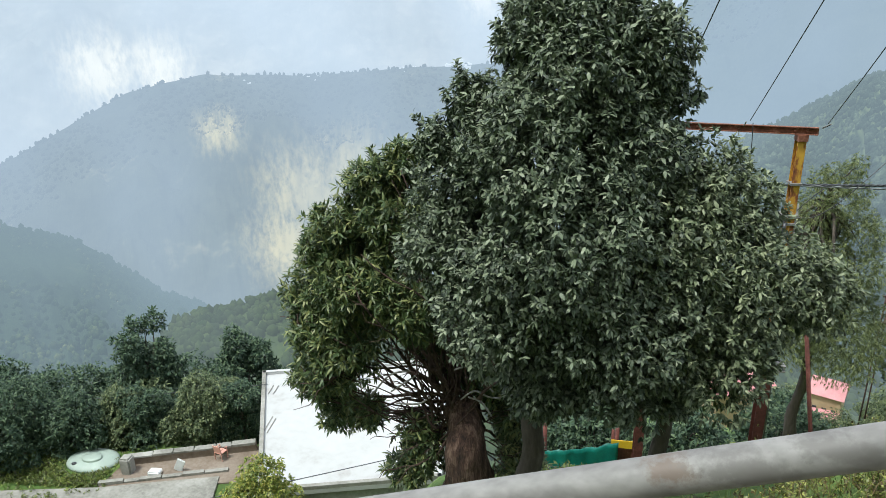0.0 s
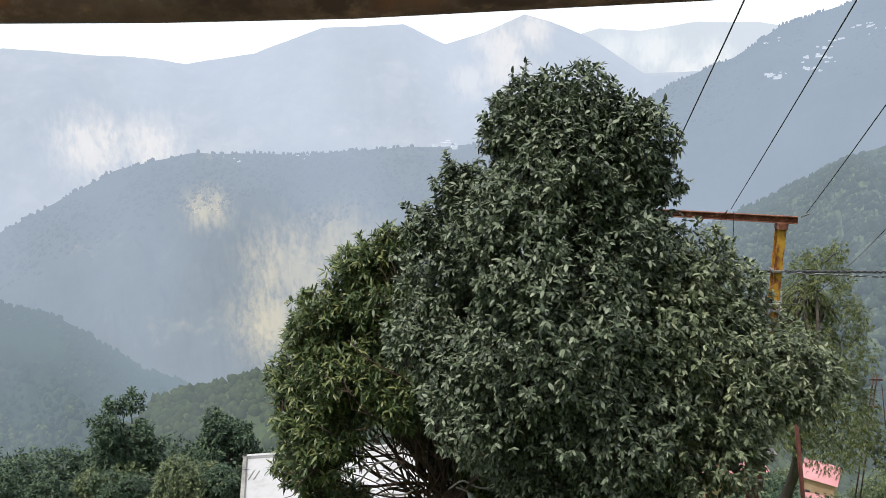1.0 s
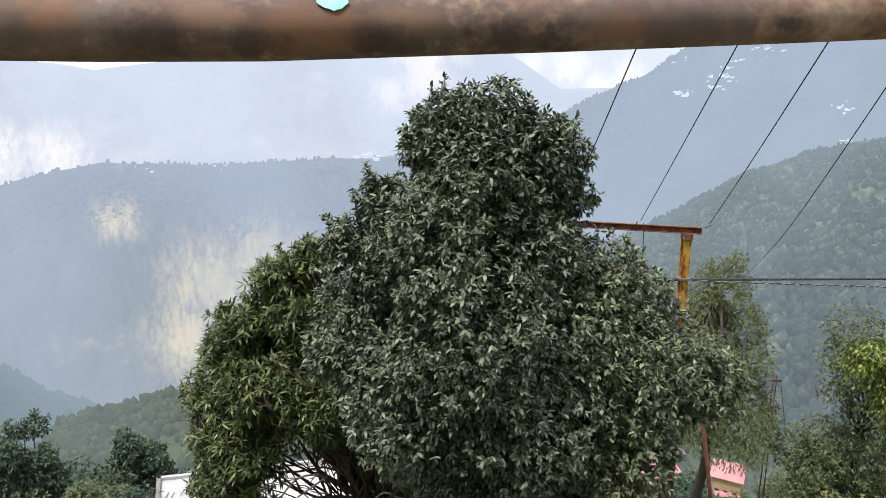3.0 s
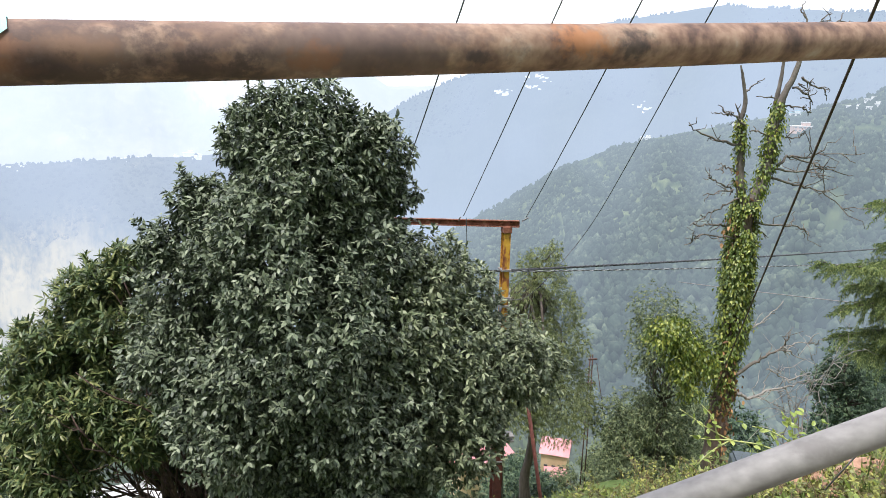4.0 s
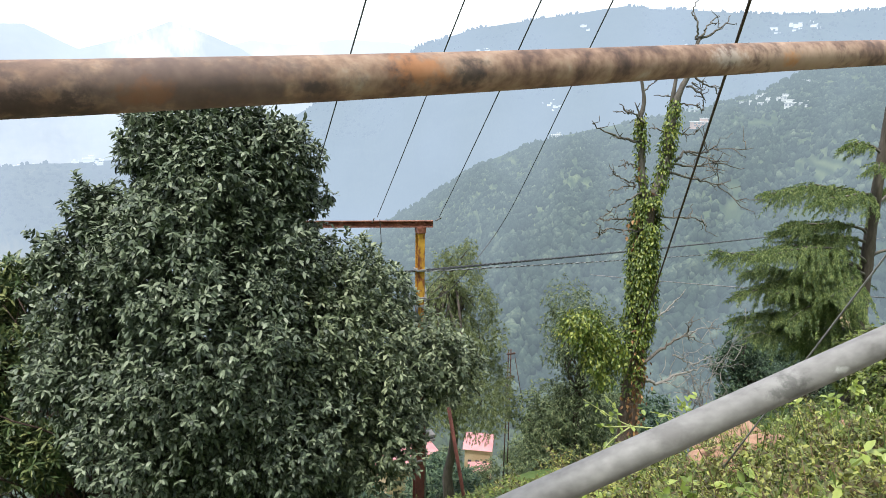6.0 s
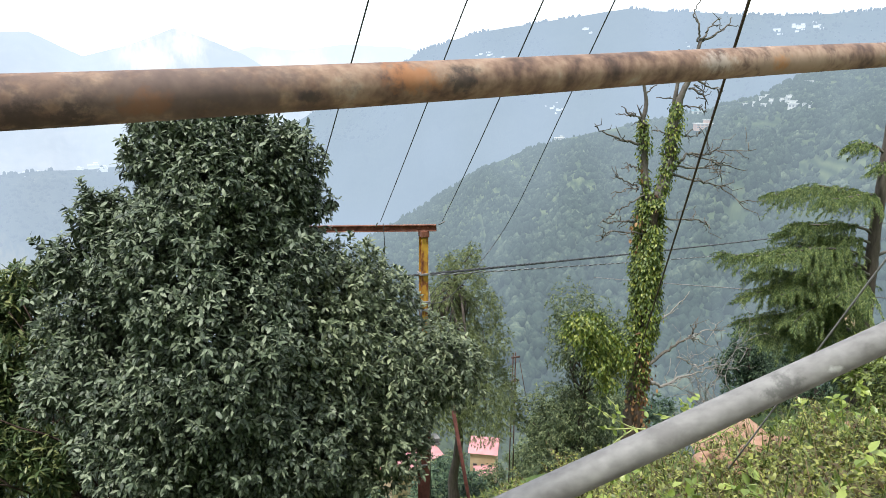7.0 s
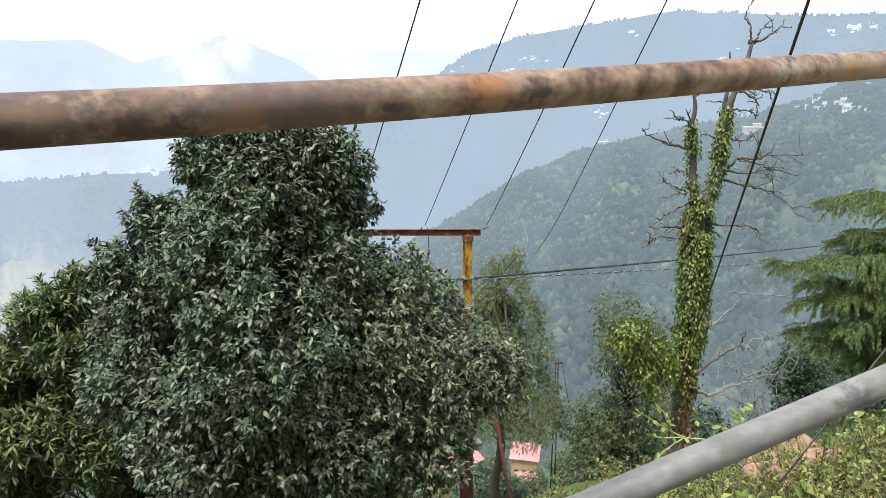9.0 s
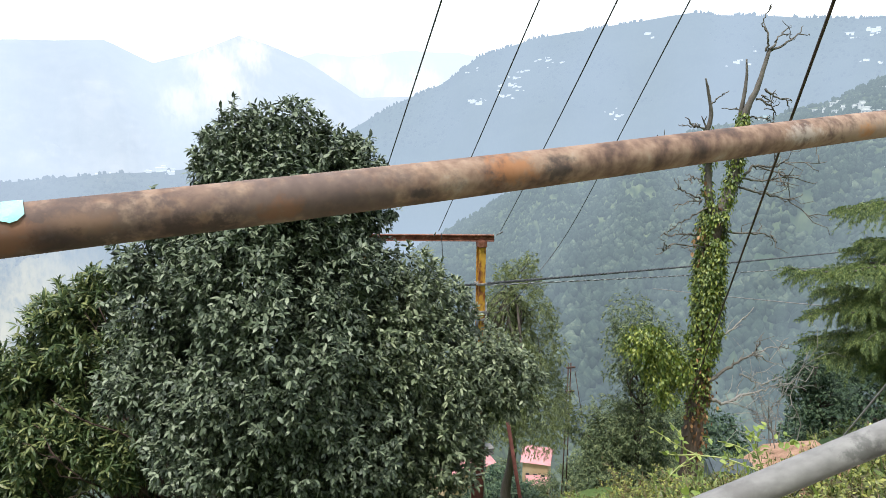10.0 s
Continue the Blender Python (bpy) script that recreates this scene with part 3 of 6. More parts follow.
def smoothstep(a, b, x):
    k = np.clip((x - a) / (b - a), 0, 1)
    return k * k * (3 - 2 * k)


# ---------------------------------------------------------------- ground
def hill(x, y):
    """The hillside that drops from the railing into the valley."""
    x, y = np.asarray(x, float), np.asarray(y, float)
    d = y - 0.36 * np.clip(x, -3, 8) - 0.55
    r = np.hypot(x, y)
    right = -0.15 - 0.66 * np.clip(y - 0.9, 0, 11) - 0.78 * np.clip(y - 11.9, 0, 10) - 0.62 * np.clip(y - 21.9, 0, 1500)
    left = -0.15 - 1.9 * smoothstep(0.8, 1.6, y) - 0.56 * np.clip(y - 1.2, 0, 10.8) - 1.6 * np.clip(y - 12.0, 0, 4.5) - 0.75 * np.clip(y - 20.8, 0, 1500) - 0.9 * np.clip(-1.4 - x, 0, 4) * smoothstep(3, 9, y)
    k = smoothstep(0.4, 3.4, x - 0.12 * y)
    near = left * (1 - k) + right * k
    side = 0.07 * np.clip(x, 0, 12) - 0.35 * np.clip(x - 16, 0, 900) + 0.02 * np.clip(x, -20, 0) + 0.35 * np.clip(x + 24, -900, 0)
    z = near + side * smoothstep(1.5, 8, y)
    back = -0.15 + 0.7 * np.clip(-y - 3.5, 0, 60)
    z = np.where(y < 0.9, back, z)
    wave = 0.22 * np.sin(x * 0.9 + 0.7 * y) * np.sin(y * 0.8 - 0.3 * x) + 0.10 * np.sin(2.3 * x + 1.1) * np.sin(2.0 * y)
    z = z + wave * smoothstep(1.6, 4.0, y)
    yard = smoothstep(15.2, 16.2, y) * (1 - smoothstep(20.9, 22.5, y)) * smoothstep(-22, -20, x) * (1 - smoothstep(-3.6, -2.8, x))
    z = z * (1 - yard) + YARD_Z * yard
    return np.maximum(z, -1100.0)


YARD_Z = -14.4


def on_hill(x, y, dz=0.0):
    return (x, y, float(hill(x, y)) + dz)


def ground_sheet():
    az = np.linspace(0, 2 * np.pi, 241)[:-1]
    rr = np.concatenate([[0.0], np.geomspace(0.4, 4600, 160)])
    A, R = np.meshgrid(az, rr)
    X, Y = R * np.sin(A), R * np.cos(A)
    Z = hill(X, Y)
    v = np.stack([X, Y, Z], -1).reshape(-1, 3)
    n = len(az)
    i, k = np.meshgrid(np.arange(len(rr) - 1), np.arange(n), indexing="ij")
    a, b = i * n + k, i * n + (k + 1) % n
    t = np.concatenate([np.stack([a, a + n, b + n], -1).reshape(-1, 3), np.stack([a, b + n, b], -1).reshape(-1, 3)])
    ob = put("ground", fast_mesh("ground", v, t, M_EARTH, True))
    return tagged(ob, "steep grassy hillside with bare earth falling into a valley", "hillside", kind="structure")


ground_sheet()
# unseen floor, added so light bounced onto the pipe isn't green
terrace = put("terrace", mesh_from("terrace", [(x, y, z) for z in (-0.5, 0.0) for x, y in ((-6, -3.4), (6, -3.4), (6, 1.5), (3.4, 1.40), (-1.6, 0.15), (-6, -0.9))],
                                   [(5, 4, 3, 2, 1, 0), (6, 7, 8, 9, 10, 11)] + [(i, (i + 1) % 6, (i + 1) % 6 + 6, i + 6) for i in range(6)], M_TERRACE))
tagged(terrace, "unseen worn brown concrete terrace behind the railing", "terrace", kind="structure")


# ---------------------------------------------------------------- far hills
def crest(az, prof):
    a, e = zip(*prof)
    return np.interp(az, a, e)


def ridge(name, label, prof, dist, base_el, base_dist, mat, rough, seed, steps=40, per_deg=6):
    """A ridge all along its crest line, given as azimuth and elevation from the viewpoint, with spurs and gullies down its face."""
    a0, a1 = prof[0][0], prof[-1][0]
    az = np.linspace(a0, a1, int((a1 - a0) * per_deg))
    el = crest(az, prof)
    off = Vector((seed * 13.7, seed * 5.1, 0))
    rows = []
    for j in range(steps + 8):
        k = j / steps
        row = []
        for i, a in enumerate(az):
            fr = noise.fractal(Vector((a * 0.16, k * 2.6, 0)) + off, 0.9, 2.0, 6)
            gully = noise.fractal(Vector((a * 0.22 + 0.8 * k, k * 2.0, 3.1)) + off, 0.8, 2.1, 5)
            if k <= 1:
                d = base_dist + (dist - base_dist) * k
                top = math.tan(radians(el[i])) * dist + 1.3
                bot = math.tan(radians(base_el)) * base_dist
                s = k ** 0.85
                z = bot + (top - bot) * s + (fr * 0.7 + gully) * rough * (math.sin(math.pi * min(k, 1)) * 1.0 + 0.10)
                d += gully * rough * 1.2 * math.sin(math.pi * k)
            else:
                d = dist + (k - 1) * dist * 1.2
                z = math.tan(radians(el[i])) * dist + 1.3 - (k - 1) * dist * 0.7
            row.append((d * math.sin(radians(a)), d * math.cos(radians(a)), z))
        rows.append(row)
    v = np.array(rows).reshape(-1, 3)
    n = len(az)
    i, k = np.meshgrid(np.arange(len(rows) - 1), np.arange(n - 1), indexing="ij")
    a = i * n + k
    t = np.concatenate([np.stack([a, a + 1, a + n + 1], -1).reshape(-1, 3), np.stack([a, a + n + 1, a + n], -1).reshape(-1, 3)])
    ob = put(name, fast_mesh(name, v, t, mat, True))
    tagged(ob, label, "mountain", kind="structure")
    return np.array(rows)


def terraces(m, step, colour, lo, hi):
    """Level field terraces drawn by their own grass and earth, in patches."""
    nt = m.node_tree
    b = nt.nodes["Principled BSDF"]
    co = nt.nodes.new("ShaderNodeTexCoord")
    wv = nt.nodes.new("ShaderNodeTexWave")
    wv.wave_type, wv.bands_direction = "BANDS", "Z"
    wv.inputs["Scale"].default_value = 0.314 / step
    wv.inputs["Distortion"].default_value = 3.0
    wv.inputs["Detail"].default_value = 3.0
    wv.inputs["Detail Scale"].default_value = 0.6
    nz = nt.nodes.new("ShaderNodeTexNoise")
    nz.inputs["Scale"].default_value = 0.006
    nz.inputs["Detail"].default_value = 4
    for n in (wv, nz):
        nt.links.new(co.outputs["Object"], n.inputs["Vector"])
    mr = nt.nodes.new("ShaderNodeMapRange")
    mr.inputs["From Min"].default_value = lo
    mr.inputs["From Max"].default_value = hi
    nt.links.new(nz.outputs["Fac"], mr.inputs["Value"])
    mul = nt.nodes.new("ShaderNodeMath")
    mul.operation = "MULTIPLY"
    nt.links.new(wv.outputs["Fac"], mul.inputs[0])
    nt.links.new(mr.outputs["Result"], mul.inputs[1])
    old = b.inputs["Base Color"].links[0].from_socket
    mc = nt.nodes.new("ShaderNodeMix")
    mc.data_type = "RGBA"
    mc.inputs["B"].default_value = colour
    nt.links.new(mul.outputs["Value"], mc.inputs["Factor"])
    nt.links.new(old, mc.inputs["A"])
    nt.links.new(mc.outputs["Result"], b.inputs["Base Color"])


terraces(M_MID, 5.0, (0.15, 0.18, 0.08, 1), 0.42, 0.64)

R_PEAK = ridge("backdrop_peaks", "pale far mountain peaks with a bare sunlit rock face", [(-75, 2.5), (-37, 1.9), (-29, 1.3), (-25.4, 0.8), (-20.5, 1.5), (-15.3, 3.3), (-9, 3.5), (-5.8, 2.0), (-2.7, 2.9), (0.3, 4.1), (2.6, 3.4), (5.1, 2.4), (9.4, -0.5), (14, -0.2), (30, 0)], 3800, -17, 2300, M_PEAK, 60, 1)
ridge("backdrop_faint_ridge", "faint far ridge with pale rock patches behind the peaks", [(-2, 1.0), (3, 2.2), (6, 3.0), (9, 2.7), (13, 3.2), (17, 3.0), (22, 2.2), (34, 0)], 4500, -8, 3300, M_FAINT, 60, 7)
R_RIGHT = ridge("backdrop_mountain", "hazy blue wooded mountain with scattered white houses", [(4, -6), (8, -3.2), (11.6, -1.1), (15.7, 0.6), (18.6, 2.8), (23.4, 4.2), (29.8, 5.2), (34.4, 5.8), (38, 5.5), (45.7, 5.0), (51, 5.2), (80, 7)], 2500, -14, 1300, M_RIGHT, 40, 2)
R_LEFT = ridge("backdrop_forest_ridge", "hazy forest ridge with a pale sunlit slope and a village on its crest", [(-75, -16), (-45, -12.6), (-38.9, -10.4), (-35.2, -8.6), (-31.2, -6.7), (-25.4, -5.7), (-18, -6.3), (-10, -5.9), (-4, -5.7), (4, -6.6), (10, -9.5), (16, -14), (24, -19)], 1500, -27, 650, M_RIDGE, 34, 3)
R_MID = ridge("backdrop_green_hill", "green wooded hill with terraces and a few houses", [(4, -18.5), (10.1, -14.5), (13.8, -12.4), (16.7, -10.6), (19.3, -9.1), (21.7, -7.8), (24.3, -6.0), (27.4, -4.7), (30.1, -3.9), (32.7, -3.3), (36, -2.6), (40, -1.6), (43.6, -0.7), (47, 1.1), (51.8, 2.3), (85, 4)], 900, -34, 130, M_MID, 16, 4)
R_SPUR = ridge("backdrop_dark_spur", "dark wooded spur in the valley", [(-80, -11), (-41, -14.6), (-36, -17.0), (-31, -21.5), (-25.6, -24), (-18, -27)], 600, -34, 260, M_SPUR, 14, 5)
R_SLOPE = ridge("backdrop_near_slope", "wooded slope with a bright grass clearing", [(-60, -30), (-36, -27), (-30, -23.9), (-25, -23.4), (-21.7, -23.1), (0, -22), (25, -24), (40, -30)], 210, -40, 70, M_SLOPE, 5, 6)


# ---------------------------------------------------------------- railing
PIPE_R = 0.0176
RAIL_A, RAIL_B = np.array([-1.6, 0.0, 1.241]), np.array([3.4, 1.204, 1.506])
railing = tagged(empty("railing", (-1.6, -0.017, 0)), "rusty old steel pipe railing with a grey slanting pipe", "railing")
rng = np.random.default_rng(5)
k = np.linspace(0, 1, 60)[:, None]


def rail_line(u):
    """Points along the top pipe, which is bent by a few millimetres."""
    p = RAIL_A + (RAIL_B - RAIL_A) * np.asarray(u, float)[:, None]
    p[:, 2] += np.clip(0.05 * (0.06 - p[:, 0]), 0, 0.012) - 0.0042 * np.exp(-((p[:, 0] - 0.46) / 0.42) ** 2)
    return p


tube("top_rail", rail_line(k[:, 0]), PIPE_R, M_RUST, railing, "rust-stained brown pipe with flaking paint", 24, 0.006, rng)
BR_A, BR_B = np.array([-2.32, 0.899, -0.123]), np.array([2.7, 0.453, 1.472])
tube("brace_pipe", BR_A + (BR_B - BR_A) * k, 0.0203, M_GREYPIPE, railing, "slanting grey painted pipe with scratches", 24, 0.004, rng)


# ---------------------------------------------------------------- double pole
DP_R, DP_L = (3.69, 9.78), (2.09, 10.62)
ARM_A, ARM_B = np.array([3.86, 9.68, -0.70]), np.array([1.78, 10.71, -0.785])


def arm_at(u):
    """A point along the crossarm, 0 at its right end."""
    return ARM_A + (ARM_B - ARM_A) * u


def i_beam(w, d, t, z0, z1, at):
    bm = bmesh.new()
    for sx, sy, ox, oy in ((w, t, 0, d / 2 - t / 2), (w, t, 0, -d / 2 + t / 2), (t, d - 2 * t, 0, 0)):
        r = bmesh.ops.create_cube(bm, size=1)
        bmesh.ops.scale(bm, vec=(sx, sy, z1 - z0), verts=r["verts"])
        bmesh.ops.translate(bm, vec=(at[0] + ox, at[1] + oy, (z0 + z1) / 2), verts=r["verts"])
    return bm


def double_pole():
    root = tagged(empty("power_pole", (DP_R[0], DP_R[1], -7.0)), "double steel power pole, yellow paint rusting, with a rusty crossarm", "power pole")
    for x, y in (DP_R, DP_L):
        foot = float(hill(x, y)) - 0.3
        part("lower_post", i_beam(0.15, 0.16, 0.012, foot, -4.0, (x, y)), M_REDRUST, root, "red oxide steel post")
        part("upper_post", i_beam(0.108, 0.13, 0.012, -4.0, -0.76, (x, y)), M_YELLOW, root, "rusted yellow steel post")
    d = ARM_B - ARM_A
    turn = Matrix.Rotation(math.atan2(d[1], d[0]), 4, "Z") @ Matrix.Rotation(-math.atan2(d[2], math.hypot(d[0], d[1])), 4, "Y")
    bm = bmesh.new()
    for size, at in (((1, 0.012, 0.10), (0, 0.0, 0)), ((1, 0.05, 0.010), (0, 0.025, 0.045)), ((1, 0.05, 0.010), (0, 0.025, -0.045))):
        r = bmesh.ops.create_cube(bm, size=1)
        bmesh.ops.scale(bm, vec=(np.linalg.norm(d), size[1], size[2]), verts=r["verts"])
        bmesh.ops.translate(bm, vec=at, verts=r["verts"])
    bmesh.ops.transform(bm, matrix=Matrix.Translation(arm_at(0.5)) @ turn, verts=bm.verts)
    part("crossarm", bm, M_ARMRUST, root, "rusty steel channel crossarm")
    return root


double_pole()


def wire(name, a, b, r, mat, label, sag=0.004):
    a, b = np.array(a), np.array(b)
    k = np.linspace(0, 1, 24)[:, None]
    p = a + (b - a) * k
    p[:, 2] -= sag * np.linalg.norm(b - a) * (k * (1 - k) * 4)[:, 0]
    return tagged(tube(name, p, r, mat, seg=6), label, "wire")


for a, b, sag in (((2.04, 10.36, -0.61), (0.21, -8.0, 6.87), 0.0059), ((3.04, 9.84, -0.588), (0.317, -8.0, 8.306), 0.0054), ((3.89, 9.50, -0.567), (-0.353, -8.0, 8.387), 0.0144)):
    tagged(wire("power_line", a, b, 0.0055, M_WIRE, "thin dark overhead power line", sag), group="overhead lines")


def curve_through(pts, n=14):
    """A smooth line through points."""
    p = np.array(pts, float)
    p = np.vstack([2 * p[0] - p[1], p, 2 * p[-1] - p[-2]])
    out = []
    for i in range(1, len(p) - 2):
        for t in np.linspace(0, 1, n, endpoint=i == len(p) - 3):
            out.append(0.5 * (2 * p[i] + (p[i + 1] - p[i - 1]) * t + (2 * p[i - 1] - 5 * p[i] + 4 * p[i + 1] - p[i + 2]) * t * t + (3 * p[i] - p[i - 1] - 3 * p[i + 1] + p[i + 2]) * t ** 3))
    return np.array(out)


def loose_wire(name, pts, r, mat, label, group=""):
    return tagged(tube(name, curve_through(pts), r, mat, seg=6), label, "wire", group)


loose_wire("power_line", [(3.72, 9.68, -1.88), (4.0, 9.62, -1.82), (4.37, 9.52, -1.42), (4.91, 9.3, -0.54), (3.34, 4.5, 1.96), (1.86, 0.0, 4.31), (-0.76, -8.0, 8.49)], 0.0055, M_WIRE, "thin dark line sagging down to the pole", "overhead lines")
wire("stay_wire", (6.97, 9.0, -3.49), (-4.39, -8.0, 9.4), 0.0066, M_CABLE, "thick rusty stay wire slanting over the slope", 0)
wire("service_wire", (4.1, 3.75, -1.5), (4.05, -0.3, 6.0), 0.007, M_GREYPIPE, "thin grey wire slanting past the weeds", 0)


def twisted_cable(a, b, r, pitch, mats, label, sag):
    """Insulated strands wound round one another."""
    a, b = np.array(a), np.array(b)
    L = np.linalg.norm(b - a)
    n = int(L / pitch * 6)
    k = np.linspace(0, 1, n)
    p = a + (b - a) * k[:, None]
    p[:, 2] -= sag * L * k * (1 - k) * 4
    d = (b - a) / L
    u = unit(np.cross(d, [0, 0, 1.0]))
    v = np.cross(u, d)
    root = tagged(empty("bundled_cable", a), label, "wire")
    for i, m in enumerate(mats):
        ang = 2 * np.pi * (k * L / pitch + i / len(mats))
        q = p + r * (u * np.cos(ang)[:, None] + v * np.sin(ang)[:, None])
        tube("strand", q, r * 0.85, m, root, seg=5)


twisted_cable((1.9, 9.62, -1.40), (32.3, 24.0, -4.96), 0.013, 0.40, (M_WIRE, M_WIRE, M_WIRE), "black bundled cable of twisted strands strung past the pole", 0.003)
twisted_cable((3.75, 9.65, -1.42), (32.3, 23.6, -5.6), 0.008, 0.36, (M_WIRE, M_PALECABLE), "thin twisted grey cable below the bundled cable", 0.004)


# ---------------------------------------------------------------- trees
def limbs(root, base, tips, r0, rng, mat, name="limb", fork=0.45, rough=0.05):
    for tip in tips:
        b = np.asarray(base, float)
        p = bent(b, tip, rng, 9, 0.05, rough)
        tube(name, p, np.linspace(r0, r0 * 0.18, 9), mat, root, seg=7, wobble=0.06, rng=rng)


def broadleaf(name, label, base, top, trunk_r, lumps, mat, density, leaf, count, seed, droop=0.25, bark=None, spread=0.9, inner=0.72, limb_r=0.07, up=0.25, gaps=0.0, sprigs=0, broad=False):
    rng = np.random.default_rng(seed)
    bark = bark or M_BARK
    root = tagged(empty(name, base), label, "tree")
    p = bent(base, top, rng, 26, 0, 0.03)
    p[0, 2] -= 0.3
    r = np.linspace(trunk_r, trunk_r * 0.55, 26)
    r[:6] *= np.linspace(1.35, 1.0, 6)
    v, t = tube_arrays(p, r, 22, 0.035, rng)
    # bark plates and flutes
    d = v - np.repeat(np.vstack([p, p[:1], p[-1:]]), [22] * 26 + [1, 1], axis=0)
    lift = np.array([0.10 * noise.noise(Vector((math.atan2(q[1], q[0]) * 1.6, o[2] * 0.7, trunk_r))) + 0.07 * noise.noise(Vector((q[0], q[1], 0)) * (5 / trunk_r) + Vector((0, 0, o[2] * 3))) for q, o in zip(d, v)])
    put("trunk", fast_mesh("trunk", v + d * lift[:, None], t, bark, True), root)
    limbs(root, top, [(x, y, z - 0.2 * q) for x, y, z, q in lumps], limb_r, rng, bark)
    pts, ways = shell_points(lumps, density, rng, inner)
    gap = np.array([noise.noise(Vector(q) * gaps) + 0.55 * noise.noise(Vector((q[0], q[1], q[2] * 1.6)) * 0.47 * gaps + Vector((3.1, 0.7, 1.9))) for q in pts]) if gaps else np.ones(len(pts))
    pts, ways = pts[gap > -0.24], unit(ways[gap > -0.24] + [0, 0, up])
    if gaps:
        deep, dways = shell_points([(x, y, z, q * 0.74) for x, y, z, q in lumps], density * 1.2, rng, 0.45, 0.96)
        pts, ways = np.vstack([pts, deep]), np.vstack([ways, dways])
    if sprigs:
        pick = rng.choice(np.flatnonzero(pts[:, 2] < pts[:, 2].max() - 0.12), sprigs, replace=False)
        out = unit(ways[pick] * [1, 1, 0.6] + [0, 0, 0.75] + rng.normal(0, 0.25, (sprigs, 3)))
        for k in (0.05, 0.10, 0.15):
            pts = np.vstack([pts, pts[pick] + out * k])
            ways = np.vstack([ways, out])
    v, t = whorls(pts, ways, count, leaf[0], leaf[1], rng, spread, droop, broad=broad)
    put("crown", fast_mesh("crown", v, t, mat), root)
    return root


OAK_LUMPS = [(-0.56, 8.15, -0.02, 0.28), (-0.88, 8.15, -0.52, 0.32), (0.02, 8.30, 0.62, 0.34), (0.02, 8.30, 0.22, 0.28), (1.42, 7.95, 0.72, 0.30), (0.76, 7.90, 0.77, 0.58), (0.29, 8.00, 0.74, 0.49), (1.30, 7.90, 0.53, 0.55), (0.65, 7.70, 0.17, 0.78), (1.58, 8.00, 0.01, 0.39), (-0.20, 8.10, -0.30, 0.57), (0.37, 7.50, -0.55, 0.89), (1.14, 7.60, -0.50, 0.66), (-0.54, 8.10, -1.11, 0.72), (0.62, 7.20, -1.27, 1.00), (-0.74, 8.00, -1.72, 0.69), (-0.04, 7.40, -2.16, 0.88), (1.07, 7.20, -2.17, 0.92), (0.43, 7.60, -3.20, 0.58), (1.39, 7.40, -3.04, 0.66)]
OAK2_LUMPS = [(1.90, 8.00, -0.98, 0.65), (2.56, 8.30, -1.30, 0.52), (1.55, 7.50, -1.55, 0.81), (2.22, 7.70, -1.88, 0.79), (3.14, 8.20, -2.21, 0.65), (3.70, 8.40, -2.50, 0.46), (2.14, 7.50, -2.77, 0.81), (2.66, 7.90, -2.75, 0.52), (1.58, 7.30, -2.47, 0.70)]
RHODO_LUMPS = [(-1.53, 9.30, -1.07, 0.34), (-1.96, 9.20, -1.45, 0.49), (-2.49, 9.20, -2.12, 0.59), (-2.88, 9.30, -3.05, 0.54), (-2.12, 8.90, -2.67, 0.73), (-2.46, 9.00, -3.61, 0.69), (-2.87, 9.10, -4.25, 0.48), (-2.60, 9.00, -4.80, 0.36), (-2.15, 8.90, -4.75, 0.26), (-1.58, 9.20, -1.77, 0.61), (-3.05, 9.30, -3.61, 0.42)]
RHODO_LUMPS += [(-1.73, 9.40, -2.35, 0.55), (-1.42, 8.95, -5.15, 0.38), (-1.50, 8.95, -5.65, 0.44), (-1.40, 8.65, -2.95, 0.45), (-0.30, 9.3, -4.30, 0.42), (0.02, 9.3, -4.85, 0.42), (0.05, 9.15, -5.6, 0.38), (-0.9, 9.75, -4.15, 0.55), (-0.4, 9.8, -4.35, 0.5), (-1.35, 9.7, -3.75, 0.45)]


broadleaf("oak_tree", "tall dense evergreen oak with glossy dark leaves", on_hill(0.16, 8.0), (0.45, 7.9, -2.2), 0.17, OAK_LUMPS, M_OAK, 2250, (0.088, 0.034), 6, 11, droop=0.5, spread=0.75, gaps=3.4, sprigs=420, broad="oval")
broadleaf("oak_tree", "spreading evergreen oak with glossy grey-green leaves", on_hill(1.9, 8.3), (2.0, 8.0, -3.0), 0.13, OAK2_LUMPS, M_OAK2, 1800, (0.088, 0.033), 6, 12, droop=0.5, spread=0.75, gaps=3.4, sprigs=320, broad="oval")
broadleaf("rhododendron_tree", "rhododendron tree with long olive leaves and many bare stems", on_hill(-0.72, 9.0), (-0.85, 9.0, -4.55), 0.42, RHODO_LUMPS, M_RHODO, 1350, (0.135, 0.032), 8, 13, droop=0.1, gaps=2.2, sprigs=160, bark=M_REDBARK, broad="oval", limb_r=0.034)

